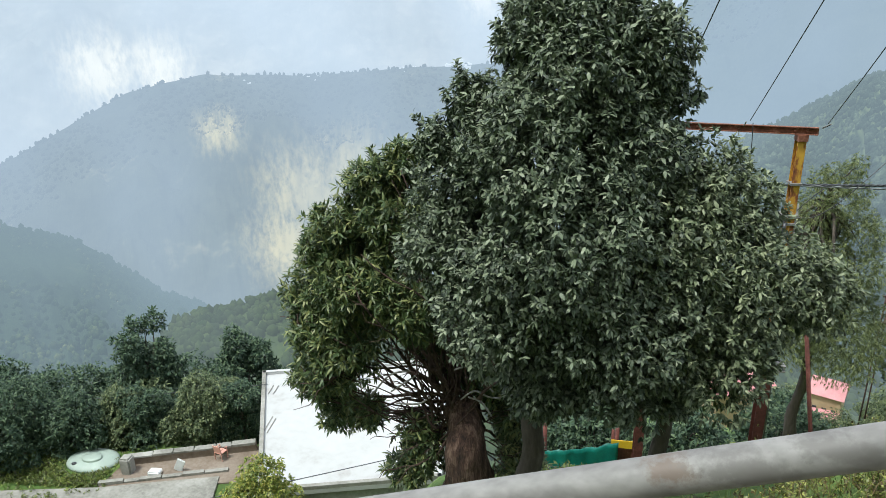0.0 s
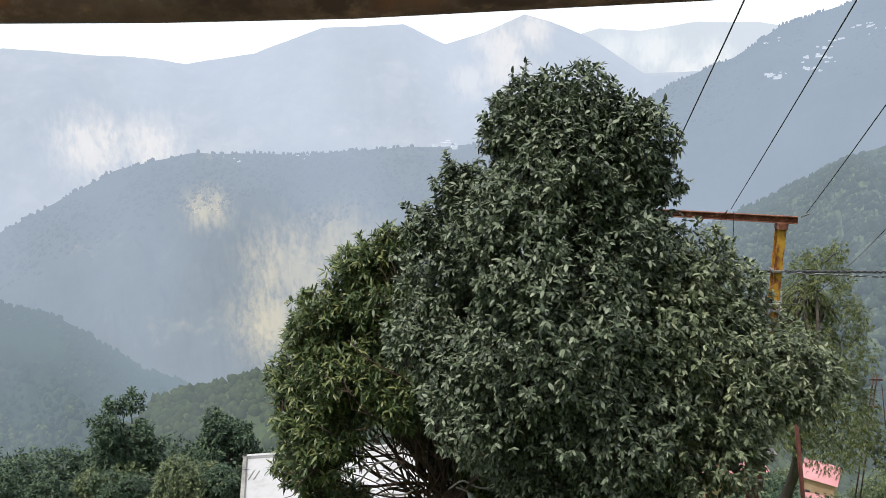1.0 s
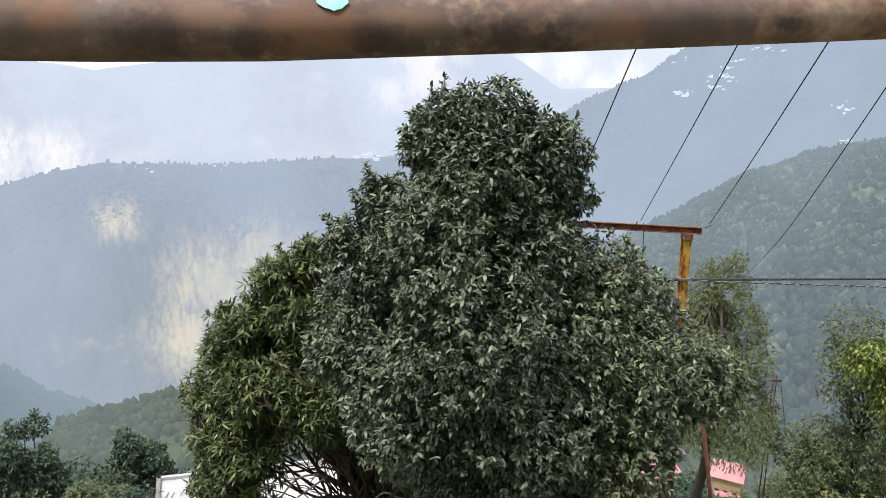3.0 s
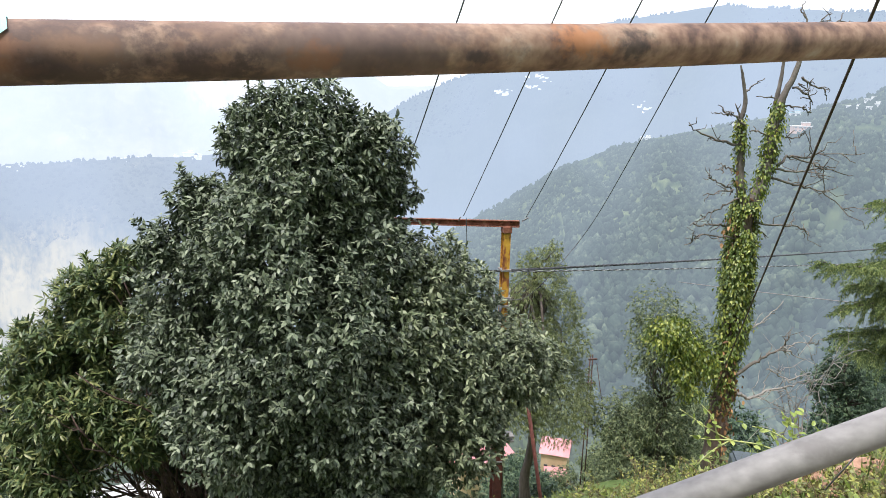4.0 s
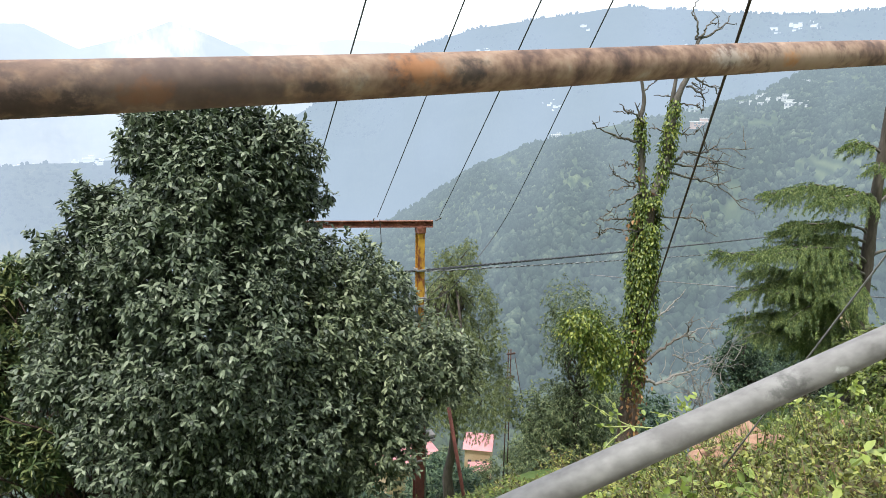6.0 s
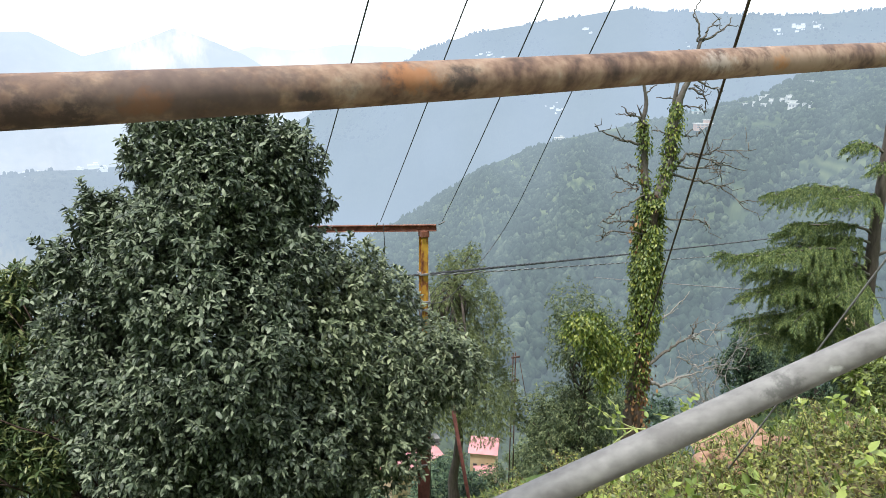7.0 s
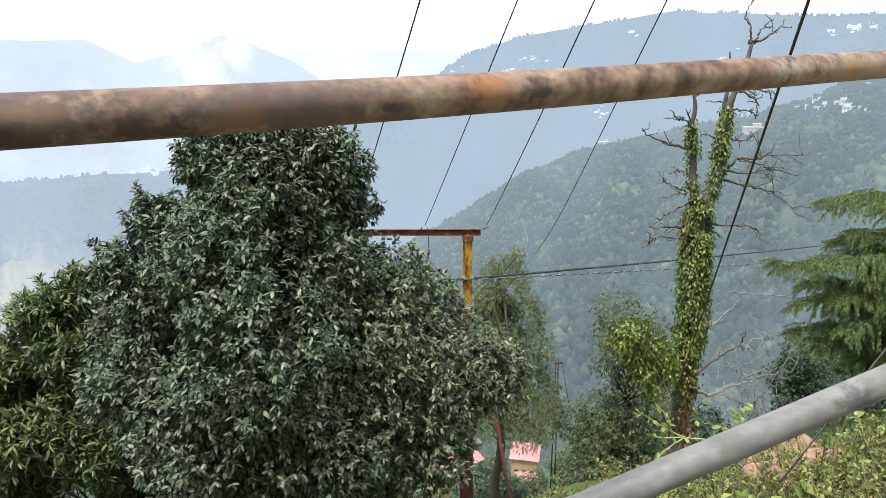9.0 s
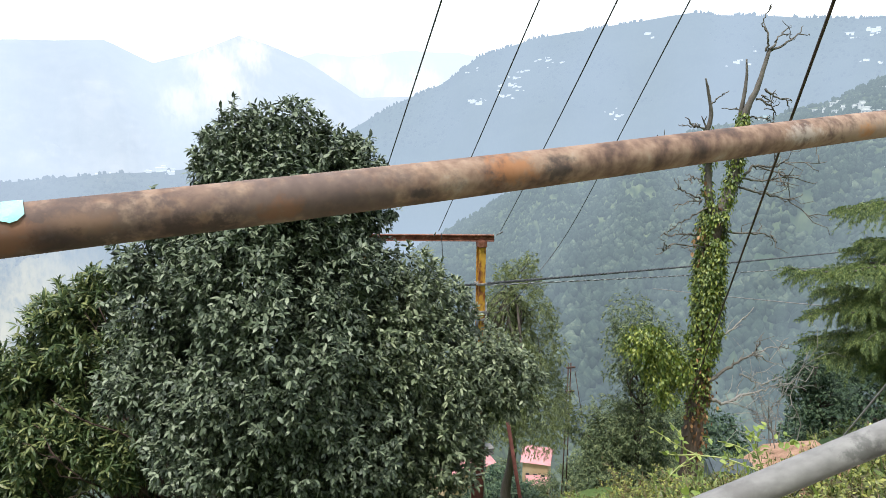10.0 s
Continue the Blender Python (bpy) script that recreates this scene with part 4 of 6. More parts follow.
def rhododendron_stems():
    """The fan of crooked bare stems under the rhododendron's crown."""
    rng = np.random.default_rng(14)
    root = next(o for o in bpy.data.objects if o.name == "rhododendron_tree")
    for i in range(66):
        a = np.array([-0.88 + rng.normal(0, 0.18), 9.0 + rng.normal(0, 0.12), -5.0 + rng.uniform(-0.3, 0.4)])
        x, y, z, q = RHODO_LUMPS[int(rng.integers(0, len(RHODO_LUMPS) - 1))]
        if i % 3 == 0:
            x, y, z, q = -0.9 + rng.normal(0, 0.5), 8.9, -2.8 + rng.normal(0, 0.5), 0.4
        b = np.array([x, y - 0.2, z]) + rng.normal(0, 0.35 * q, 3)
        p = bent(a, b, rng, 12, 0.04, 0.06)
        r0 = rng.uniform(0.009, 0.024)
        arr = [tube_arrays(p, np.linspace(r0, 0.006, 12), 6)]
        for _ in range(4):
            k = int(rng.integers(4, 11))
            w = unit(p[k] - p[k - 1]) + rng.normal(0, 0.6, 3)
            arr.append(tube_arrays(bent(p[k], p[k] + w * rng.uniform(0.2, 0.5), rng, 6, 0, 0.08), np.linspace(0.010, 0.004, 6), 5))
        v, t = join(arr)
        put("stem", fast_mesh("stem", v, t, M_STEMBARK, True), root, "bare reddish-brown stem")
    for line in (((-0.84, 8.55, -3.73), (-0.46, 8.55, -3.67), (-0.43, 8.55, -3.91), (-0.29, 8.55, -4.10)),
                 ((-0.73, 8.55, -4.26), (-0.57, 8.55, -4.09), (-0.37, 8.55, -4.18), (-0.14, 8.55, -4.18)),
                 ((-0.65, 8.55, -4.19), (-0.45, 8.55, -4.31), (-0.29, 8.55, -4.49)),
                 ((-1.66, 8.55, -4.39), (-1.33, 8.55, -4.34), (-1.16, 8.55, -4.20)),
                 ((-1.73, 8.55, -4.16), (-1.48, 8.55, -3.98), (-1.30, 8.55, -3.86)),
                 ((-2.02, 8.55, -4.26), (-1.71, 8.55, -3.90), (-1.43, 8.55, -3.82))):
        # these few stems are paler than the rest of the fan
        tube("stem", curve_through([np.array(q) + rng.normal(0, 0.015, 3) for q in line], 6), 0.013, M_DEADWOOD, root, "pale grey stem", seg=6)


rhododendron_stems()


# ---------------------------------------------------------------- pole fittings
def insulator(at, way, parent):
    """A strain insulator: three ribbed discs on a pin."""
    a, w = np.array(at, float), unit(np.array(way, float))
    pin = tube("insulator", [a, a + w * 0.20], 0.010, M_GREYPIPE, parent, "pale glazed insulator on a steel pin", seg=6)
    for k in (0.05, 0.10, 0.15):
        tube("disc", [a + w * (k - 0.014), a + w * (k - 0.004), a + w * (k + 0.012)], [0.018, 0.032, 0.016], M_PORCELAIN, pin, seg=10)


def pole_fittings():
    root = bpy.data.objects["power_pole"]
    for at, way in (((2.06, 10.53, -0.68), (-0.07, -0.9, 0.42)), ((3.02, 10.03, -0.70), (-0.12, -0.88, 0.45)), ((3.90, 9.68, -0.66), (0.1, -0.9, 0.40))):
        insulator(at, way, root)
    for x, z, w in ((3.69, -1.42, 0.15), (3.66, -1.86, 0.24), (3.68, -1.98, 0.18), (3.69, -4.18, 0.50), (3.69, -4.26, 0.50), (3.69, -4.6, 0.2)):
        part("clamp", box_bm((w, 0.19, 0.03), (x, 9.78, z), bevel=0.004), M_GREYPIPE, root, "galvanised clamp round the post")
    part("cap_plate", box_bm((0.125, 0.17, 0.09), (3.69, 9.77, -0.80), bevel=0.006), M_ARMRUST, root, "rusty bolted joint")
    for u in (0.06, 0.12, 0.42, 0.66, 0.86):
        part("bolt", box_bm((0.035, 0.03, 0.035), arm_at(u) - [0, 0.02, 0], bevel=0.006), M_ARMRUST, root)
    tube("earth_strip", [(3.76, 9.71, -1.7), (3.76, 9.70, -2.6), (3.78, 9.69, -5.9)], 0.012, M_GREYPIPE, root, "galvanised earth strip", seg=5)
    tube("fuse_holder", [(3.62, 9.68, -1.95), (3.60, 9.66, -2.05), (3.60, 9.66, -2.3)], 0.022, M_DARK, root, "black fuse holder", seg=8)
    tube("jumper", curve_through([(3.08, 9.84, -0.62), (3.10, 9.85, -1.0), (3.06, 9.85, -1.35), (3.0, 9.8, -1.42)]), 0.006, M_WIRE, root, seg=5)
    tube("jumper", curve_through([(4.02, 9.62, -1.45), (3.93, 9.65, -1.55), (3.82, 9.7, -1.7), (3.75, 9.7, -1.78)]), 0.006, M_WIRE, root, seg=5)
    tube("strut", [(4.10, 9.86, -3.1), (4.50, 9.70, -5.6), on_hill(4.62, 9.66, -0.2)], 0.032, M_REDRUST, root, "rusty leaning strut", seg=8)


pole_fittings()


def far_double_pole(x, y, z0, z1):
    root = tagged(empty("power_pole", (x, y, z0)), "distant rusty double power pole among bushes", "power pole")
    for dx in (-0.07, 0.07):
        tube("post", [(x + dx * 1.2, y, z0), (x + dx * 0.6, y, z1)], 0.022, M_STEMBARK, root, seg=8)
    part("crossarm", box_bm((0.30, 0.05, 0.05), (x, y - 0.1, z1 - 0.12)), M_STEMBARK, root)
    part("crossarm", box_bm((0.30, 0.06, 0.05), (x, y - 0.1, z1 - 0.95)), M_STEMBARK, root)
    tube("stay", [(x + 0.2, y, z1 - 0.3), (x + 0.45, y - 0.2, z1 - 1.9)], 0.012, M_STEMBARK, root, seg=6)


far_double_pole(10.2, 19.6, float(hill(10.2, 19.6)) - 0.2, -7.15)

# ---------------------------------------------------------------- rail details
def tape():
    """A scrap of tape bent over the pipe."""
    rng = np.random.default_rng(6)
    c = rail_line(np.linspace(0.3447, 0.3481, 9))
    d = unit(RAIL_B - RAIL_A)
    side = unit(np.cross(d, [0, 0, 1]))
    up = np.cross(side, d)
    v, f = [], []
    for i in range(9):
        end = radians(64 - 14 * abs(i / 4 - 1) ** 3 + rng.uniform(-3, 3))
        for m in range(15):
            a = -1.1 + (end + 1.1) * m / 14
            v.append(c[i] + (side * math.sin(a) + up * math.cos(a)) * (PIPE_R + 0.0013))
    for i in range(8):
        for m in range(14):
            a = i * 15 + m
            f.append((a, a + 1, a + 16, a + 15))
    put("tape", mesh_from("tape", v, f, M_CYAN, True), railing, "scrap of pale cyan tape")


tape()
for px_, py_ in ((-1.55, 0.012), (3.35, 1.192)):
    zt = 1.241 + (px_ + 1.6) * 0.053 + (0.012 if px_ < 0 else 0)
    tube("post", [(px_, py_, -0.3), (px_, py_, zt)], 0.022, M_RUST, railing, seg=12)


# ---------------------------------------------------------------- ivy-clad dead tree
def ivy_tree():
    rng = np.random.default_rng(31)
    base = on_hill(7.25, 9.3)
    root = tagged(empty("ivy_tree", base), "dead forked tree wrapped in bright green ivy with bare branches", "tree")
    trunk = curve_through([(base[0] - 0.05, 9.3, base[2] - 0.3), (7.31, 9.3, -5.17), (7.33, 9.3, -4.22), (7.39, 9.3, -3.4), (7.41, 9.3, -2.03), (7.41, 9.3, -1.27), (7.41, 9.3, -0.40)], 8)
    tube("trunk", trunk, np.linspace(0.17, 0.12, len(trunk)), M_IVYBARK, root, "reddish-brown rough trunk", seg=12, wobble=0.10, rng=rng)
    left = curve_through([(7.37, 9.3, -0.5), (7.25, 9.3, -0.08), (7.19, 9.3, 0.50), (7.12, 9.3, 0.80), (7.18, 9.3, 1.10), (7.09, 9.3, 1.47), (7.03, 9.3, 1.65)], 6)
    right = curve_through([(7.47, 9.3, -0.5), (7.66, 9.3, 0.0), (7.71, 9.3, 0.45), (7.75, 9.3, 0.88), (7.81, 9.3, 1.19), (7.98, 9.3, 1.57), (8.12, 9.3, 2.11)], 6)
    second = curve_through([(7.76, 9.4, 0.48), (7.78, 9.4, 1.05), (7.83, 9.4, 1.62), (7.80, 9.4, 1.95)], 6)
    for st, r in ((left, (0.075, 0.012)), (right, (0.105, 0.028)), (second, (0.05, 0.012))):
        tube("stem", st, np.linspace(*r, len(st)), M_BARE, root, "bare grey stem", seg=8, wobble=0.08, rng=rng)

    def bough(*line, r=0.020, wood=M_BARE, twigs=7):
        """A crooked dead branch with short twigs."""
        p = curve_through([np.array(q) + (rng.normal(0, 0.05, 3) * [0.2, 1, 0.2]) for q in line], 7)
        p = p + rng.normal(0, 0.012, p.shape)
        arr = [tube_arrays(p, np.linspace(r, 0.006, len(p)), 6)]
        L = np.linalg.norm(p[-1] - p[0])
        for _ in range(twigs):
            i = int(rng.integers(len(p) // 4, len(p) - 1))
            w = unit(unit(p[i + 1] - p[i]) + rng.normal(0, 0.75, 3) + [0, 0, 0.12])
            arr.append(tube_arrays(bent(p[i], p[i] + w * rng.uniform(0.10, 0.38) * L, rng, 5, 0, 0.1), np.linspace(0.009, 0.004, 5), 5))
        v, t = join(arr)
        put("branch", fast_mesh("branch", v, t, wood, True), root)

    bough((7.19, 9.3, 0.45), (6.70, 9.3, 0.59), (6.29, 9.3, 0.80), r=0.026)
    bough((7.11, 9.3, 0.80), (6.92, 9.3, 0.93), (6.67, 9.3, 0.98))
    bough((6.95, 9.3, 0.91), (6.78, 9.3, 1.09), twigs=2)
    bough((7.13, 9.3, 0.87), (6.97, 9.3, 1.11), twigs=2)
    bough((7.19, 9.3, 1.24), (7.31, 9.3, 1.34), (7.47, 9.3, 1.46), r=0.014, twigs=2)
    bough((8.04, 9.3, 1.47), (8.30, 9.3, 1.36), (8.55, 9.3, 1.31))
    bough((8.02, 9.3, 1.42), (8.28, 9.3, 1.30), r=0.014, twigs=2)
    bough((7.98, 9.3, 1.36), (8.21, 9.3, 1.22), (8.34, 9.3, 1.04))
    bough((7.91, 9.3, 1.10), (8.15, 9.3, 1.06), (8.43, 9.3, 0.95), r=0.015)
    bough((7.66, 9.3, 1.18), (7.40, 9.3, 1.21), r=0.013, twigs=2)
    bough((7.62, 9.3, 0.65), (7.33, 9.3, 0.71), r=0.014, twigs=3)
    bough((7.88, 9.3, 0.62), (8.13, 9.3, 0.60), (8.37, 9.3, 0.64), r=0.014)
    bough((7.85, 9.3, 0.18), (8.13, 9.3, 0.33), (8.52, 9.3, 0.28), (8.68, 9.3, 0.36), (9.30, 9.3, 0.38), r=0.024, twigs=9)
    bough((8.13, 9.3, 0.33), (8.65, 9.3, 0.16), (8.99, 9.3, 0.14), r=0.016)
    bough((7.80, 9.3, 0.15), (8.28, 9.3, 0.08), (8.71, 9.3, 0.12), (9.36, 9.3, -0.02), r=0.020, twigs=9)
    bough((7.75, 9.3, 0.0), (8.25, 9.3, -0.15), (8.77, 9.3, -0.28), (9.25, 9.3, -0.58), r=0.022, twigs=10)
    bough((7.21, 9.3, 0.08), (7.00, 9.3, 0.14), (6.80, 9.3, 0.13), r=0.016)
    bough((7.22, 9.3, -0.21), (6.92, 9.3, -0.07), (6.76, 9.3, -0.02), r=0.014)
    bough((7.13, 9.3, -0.16), (6.63, 9.3, -0.25), r=0.013, twigs=5)
    bough((7.20, 9.3, -0.30), (6.91, 9.3, -0.47), (6.67, 9.3, -0.64), r=0.014)
    bough((7.25, 9.3, -0.78), (6.83, 9.3, -0.73), (6.42, 9.3, -0.71), r=0.020)
    bough((7.25, 9.3, -0.93), (6.79, 9.3, -0.91), (6.40, 9.3, -1.00), r=0.016)
    bough((7.60, 9.3, -0.72), (8.39, 9.3, -0.80), (8.69, 9.3, -0.96), r=0.018)
    bough((7.60, 9.3, -0.77), (7.97, 9.3, -0.97), r=0.013, twigs=3)
    bough((8.09, 9.3, 2.05), (8.03, 9.3, 2.33), (7.94, 9.3, 2.49), (8.03, 9.3, 2.72), r=0.018, twigs=3)
    bough((8.11, 9.3, 2.06), (8.25, 9.3, 2.27), (8.43, 9.3, 2.43), r=0.020, twigs=3)
    bough((8.12, 9.3, 2.08), (8.52, 9.3, 2.26), (8.71, 9.3, 2.45), r=0.022, twigs=3)
    # bleached boughs low on the trunk
    bough((7.40, 9.1, -2.54), (7.75, 9.1, -2.28), (8.15, 9.1, -1.98), r=0.022, wood=M_DEADWOOD, twigs=4)
    bough((7.43, 9.1, -3.18), (7.82, 9.1, -2.87), (8.24, 9.1, -2.72), (8.31, 9.1, -2.51), r=0.030, wood=M_BARE, twigs=8)
    bough((8.22, 9.1, -2.74), (8.53, 9.1, -2.72), (8.87, 9.1, -2.71), r=0.014, wood=M_DEADWOOD, twigs=6)
    bough((8.22, 9.1, -2.74), (8.74, 9.1, -3.02), r=0.014, wood=M_DEADWOOD, twigs=6)
    bough((7.40, 9.1, -3.42), (7.73, 9.1, -3.57), (8.11, 9.1, -3.46), (8.68, 9.1, -3.39), (9.10, 9.1, -3.33), r=0.032, wood=M_DEADWOOD, twigs=9)
    bough((8.01, 9.1, -3.09), (8.43, 9.1, -3.29), (8.89, 9.1, -3.24), r=0.014, wood=M_DEADWOOD, twigs=8)
    # ivy round the trunk and stems: overlapping leaves that hang, ragged at the edge, thin on the lowest trunk
    P, W = [], []
    for line, n, r in ((trunk[20:], 4000, (0.13, 0.235)), (left[:21], 260, (0.085, 0.045)), (right[:24], 480, (0.125, 0.055)), (second[:6], 30, (0.05, 0.03))):
        k = rng.uniform(0, len(line) - 1.001, n)
        i = k.astype(int)
        p = line[i] + (line[i + 1] - line[i]) * (k - i)[:, None]
        ang = rng.uniform(0, 2 * np.pi, n)
        w = np.stack([np.cos(ang), np.sin(ang), np.zeros(n)], 1)
        swell = np.array([noise.noise(Vector((p[j][2] * 2.2, ang[j], 1.3))) for j in range(n)])
        rr = np.interp(k, [0, len(line) * 0.35, len(line) * 0.7, len(line) - 1], [r[0], max(r) * 1.0, max(r) * 0.95, r[1] * (0.9 if line is not left else 1)]) * rng.uniform(0.72, 1.05, n) * (1 + 0.35 * swell)
        keep = (swell > -0.42) & ((p[:, 2] > -2.9) | (rng.uniform(0, 1, n) < 0.42))
        P.append((p + w * rr[:, None])[keep])
        W.append(w[keep])
    lumps = [(6.08, 9.2, -2.42, 0.27), (6.32, 9.2, -2.36, 0.25), (6.57, 9.2, -2.61, 0.28), (6.83, 9.2, -2.89, 0.28), (6.50, 9.2, -3.02, 0.24), (6.28, 9.2, -2.80, 0.20), (6.69, 9.2, -3.38, 0.21), (6.98, 9.2, -3.07, 0.25)]
    p, w = shell_points(lumps, 3000, rng, 0.5)
    P.append(p)
    W.append(w)
    P, W = np.vstack(P), np.vstack(W)
    P, W = np.repeat(P, 3, 0), np.repeat(W, 3, 0)
    P = P + rng.normal(0, 0.028, P.shape)
    way = rng.normal(0, 0.42, P.shape) + [0, 0, -0.95] + 0.45 * W
    vv, tt = broad_leaf_arrays(P, way, rng.uniform(0.045, 0.080, len(P)), rng.uniform(0.024, 0.042, len(P)), rng=rng, facing=W + [0, 0, 0.5])
    put("ivy", fast_mesh("ivy", vv, tt, M_IVY), root, "bright green hanging ivy leaves")
    # withered leaves hanging on the low trunk and at the fork
    for at, n in (((7.36, 9.15, -3.9), 90), ((7.36, 9.15, -3.3), 60), ((7.15, 9.2, -0.75), 26)):
        q = np.array(at) + rng.normal(0, 1, (n, 3)) * [0.13, 0.08, 0.32]
        vv, tt = broad_leaf_arrays(q, rng.normal(0, 0.4, q.shape) + [0, -0.2, -1], rng.uniform(0.06, 0.11, n), rng.uniform(0.04, 0.06, n), rng=rng)
        put("withered_leaves", fast_mesh("withered_leaves", vv, tt, M_WITHERED), root, "withered rust-brown leaves")


ivy_tree()


def dead_shrub():
    """A tangle of bare bleached branches leaning out of the slope."""
    rng = np.random.default_rng(33)
    base = on_hill(8.9, 9.0)
    root = tagged(empty("dead_shrub", base), "tangle of bare bleached branches beside the ivy tree", "shrub")
    for i in range(9):
        a = np.array(base) + rng.normal(0, 0.12, 3) * [1, 1, 0.2]
        b = np.array([8.75 + rng.uniform(-0.75, 0.75), 8.9 + rng.uniform(-0.3, 0.3), -3.35 + rng.uniform(-0.75, 0.75)])
        p = bent(a, b, rng, 11, 0.06, 0.07)
        arr = [tube_arrays(p, np.linspace(0.012, 0.003, 11), 5)]
        for _ in range(9):
            k = int(rng.integers(4, 11))
            w = unit(p[k] - p[k - 1]) + rng.normal(0, 0.7, 3)
            q = bent(p[k], p[k] + w * rng.uniform(0.15, 0.5), rng, 6, 0, 0.1)
            arr.append(tube_arrays(q, np.linspace(0.006, 0.002, 6), 4))
        v, t = join(arr)
        put("branch", fast_mesh("branch", v, t, M_DEADWOOD, True), root)


dead_shrub()


# ---------------------------------------------------------------- conifers
def deodar():
    rng = np.random.default_rng(41)
    base = on_hill(11.67, 8.7)
    root = tagged(empty("deodar_tree", base), "deodar cedar with level layered sprays of green needles", "tree")
    tr = curve_through([(11.85, 8.7, base[2] - 0.3), (11.84, 8.7, -4.4), (11.77, 8.7, -2.66), (11.74, 8.7, -1.40), (11.73, 8.7, -0.29), (11.74, 8.7, 1.0), (11.8, 8.7, 2.2)], 8)
    tube("trunk", tr, np.linspace(0.165, 0.05, len(tr)), M_BARK, root, "grey-brown bark", seg=10, wobble=0.05, rng=rng)
    sprays = [((9.73, 9.2, -0.44), 0.40), ((10.1, 8.4, -0.42), 0.36), ((9.17, 9.6, -1.47), 0.42), ((9.3, 8.7, -1.38), 0.36), ((11.0, 9.0, -0.33), 0.30), ((11.0, 8.8, 0.38), 0.26), ((11.2, 8.3, 0.05), 0.24), ((9.46, 9.3, -2.26), 0.46), ((9.5, 8.5, -1.98), 0.42), ((10.4, 9.6, -1.25), 0.42)]
    sprays += [((9.6, 9.4, -2.75), 0.5), ((9.93, 8.4, -1.65), 0.42), ((10.37, 8.5, -2.86), 0.46), ((10.1, 9.0, -0.98), 0.36), ((9.7, 9.0, -2.98), 0.46), ((10.15, 8.0, -1.95), 0.42), ((9.6, 8.3, -2.45), 0.42), ((10.0, 9.7, -1.95), 0.46), ((10.5, 9.4, -2.45), 0.5), ((10.6, 8.2, -2.3), 0.45), ((10.9, 9.2, -1.7), 0.4), ((10.7, 8.6, -1.2), 0.36), ((10.8, 8.9, -3.2), 0.5)]
    for kk in range(7):
        z = rng.uniform(-3.5, 0.9)
        a = rng.uniform(-1.5, 1.5)
        L = rng.uniform(0.9, 2.2) * (1 - 0.25 * (z + 3.3) / 5.3)
        sprays.append(((11.75 + L * math.cos(a), 8.7 + L * math.sin(a), z - 0.1), 0.42))
    P, W = [], []
    for tip, wide in sprays:
        tip = np.array(tip)
        a = np.array([11.75, 8.7, tip[2] - 0.05 - 0.10 * np.linalg.norm(tip[:2] - [11.75, 8.7])])
        pts = bent(a, tip, rng, 9, 0.10, 0.03)
        tube("branch", pts, np.linspace(0.030, 0.006, 9), M_BARE, root, seg=6)
        L = np.linalg.norm(tip - a)
        out = unit(tip - a)
        sd = unit(np.cross(out, [0, 0, 1]))
        for k in np.arange(0.25, 1.0, 0.040 / L):
            i = min(int(k * 8), 7)
            b0 = pts[i] + (pts[i + 1] - pts[i]) * (k * 8 - i)
            for sg in (-1, 1):
                bl = 1.5 * wide * (0.15 + 0.85 * math.sin(min(1.0, (1.08 - k) * 1.7) * math.pi / 2)) * rng.uniform(0.45, 1.1)
                w = unit(out * rng.uniform(0.5, 1.0) + sd * sg * rng.uniform(0.5, 0.9) + [0, 0, rng.uniform(-0.1, 0.12)])
                m = np.linspace(0.08, 1.0, max(3, int(bl / 0.020)))
                p = b0 + w * (m * bl)[:, None]
                p[:, 2] -= rng.uniform(0.3, 0.95) * bl * m ** 1.8 - rng.uniform(-0.05, 0.05)
                P.append(p + rng.normal(0, 0.006, p.shape))
                ww = np.tile(w, (len(m), 1))
                ww[:, 2] -= 1.1 * m
                W.append(unit(ww))
    vv, tt = whorls(np.vstack(P), np.vstack(W), 5, 0.052, 0.010, rng, 0.75, 0.25, broad="plain")
    put("crown", fast_mesh("crown", vv, tt, M_DEODAR), root)


deodar()


def needle_tree(name, label, base, top, lumps, mat, density, seed, leaf=(0.16, 0.03)):
    return broadleaf(name, label, base, top, 0.10, lumps, mat, density, leaf, 6, seed, droop=0.55, spread=0.5, inner=0.5, limb_r=0.03, up=0.1, broad="plain")


def cone_lumps(x, y, z0, z1, r0, n, seed, thin=0.25):
    """Lumps for a tapering crown."""
    r_ = np.random.default_rng(seed)
    out = []
    for i in range(n):
        k = (i + 0.5) / n
        r = r0 * ((1 - k) * (1 - thin) + thin)
        a = r_.uniform(0, 6.28)
        out.append((x + math.cos(a) * r * 0.8, y + math.sin(a) * r * 0.5, z0 + (z1 - z0) * k, r * 0.62))
    return out


needle_tree("cypress_tree", "soft drooping cypress with yellow-green foliage behind the power pole", on_hill(5.5, 12.9), (5.4, 12.9, -2.6), cone_lumps(5.55, 12.9, -5.5, -1.85, 1.25, 34, 3), M_CYPRESS, 2000, 51, (0.07, 0.010))


# ---------------------------------------------------------------- other trees and bushes
def heap(x, y, z, w, h, n, seed, r=(0.35, 0.6)):
    """Lumps heaped into an uneven round crown, centre x y z, half-width w, half-height h."""
    r_ = np.random.default_rng(seed)
    out = []
    for _ in range(n):
        d = unit(r_.normal(0, 1, 3))
        k = r_.uniform(0.35, 0.85)
        q = r_.uniform(*r) * w
        out.append((x + d[0] * w * k, y + d[1] * w * k, z + d[2] * h * k, q))
    return out


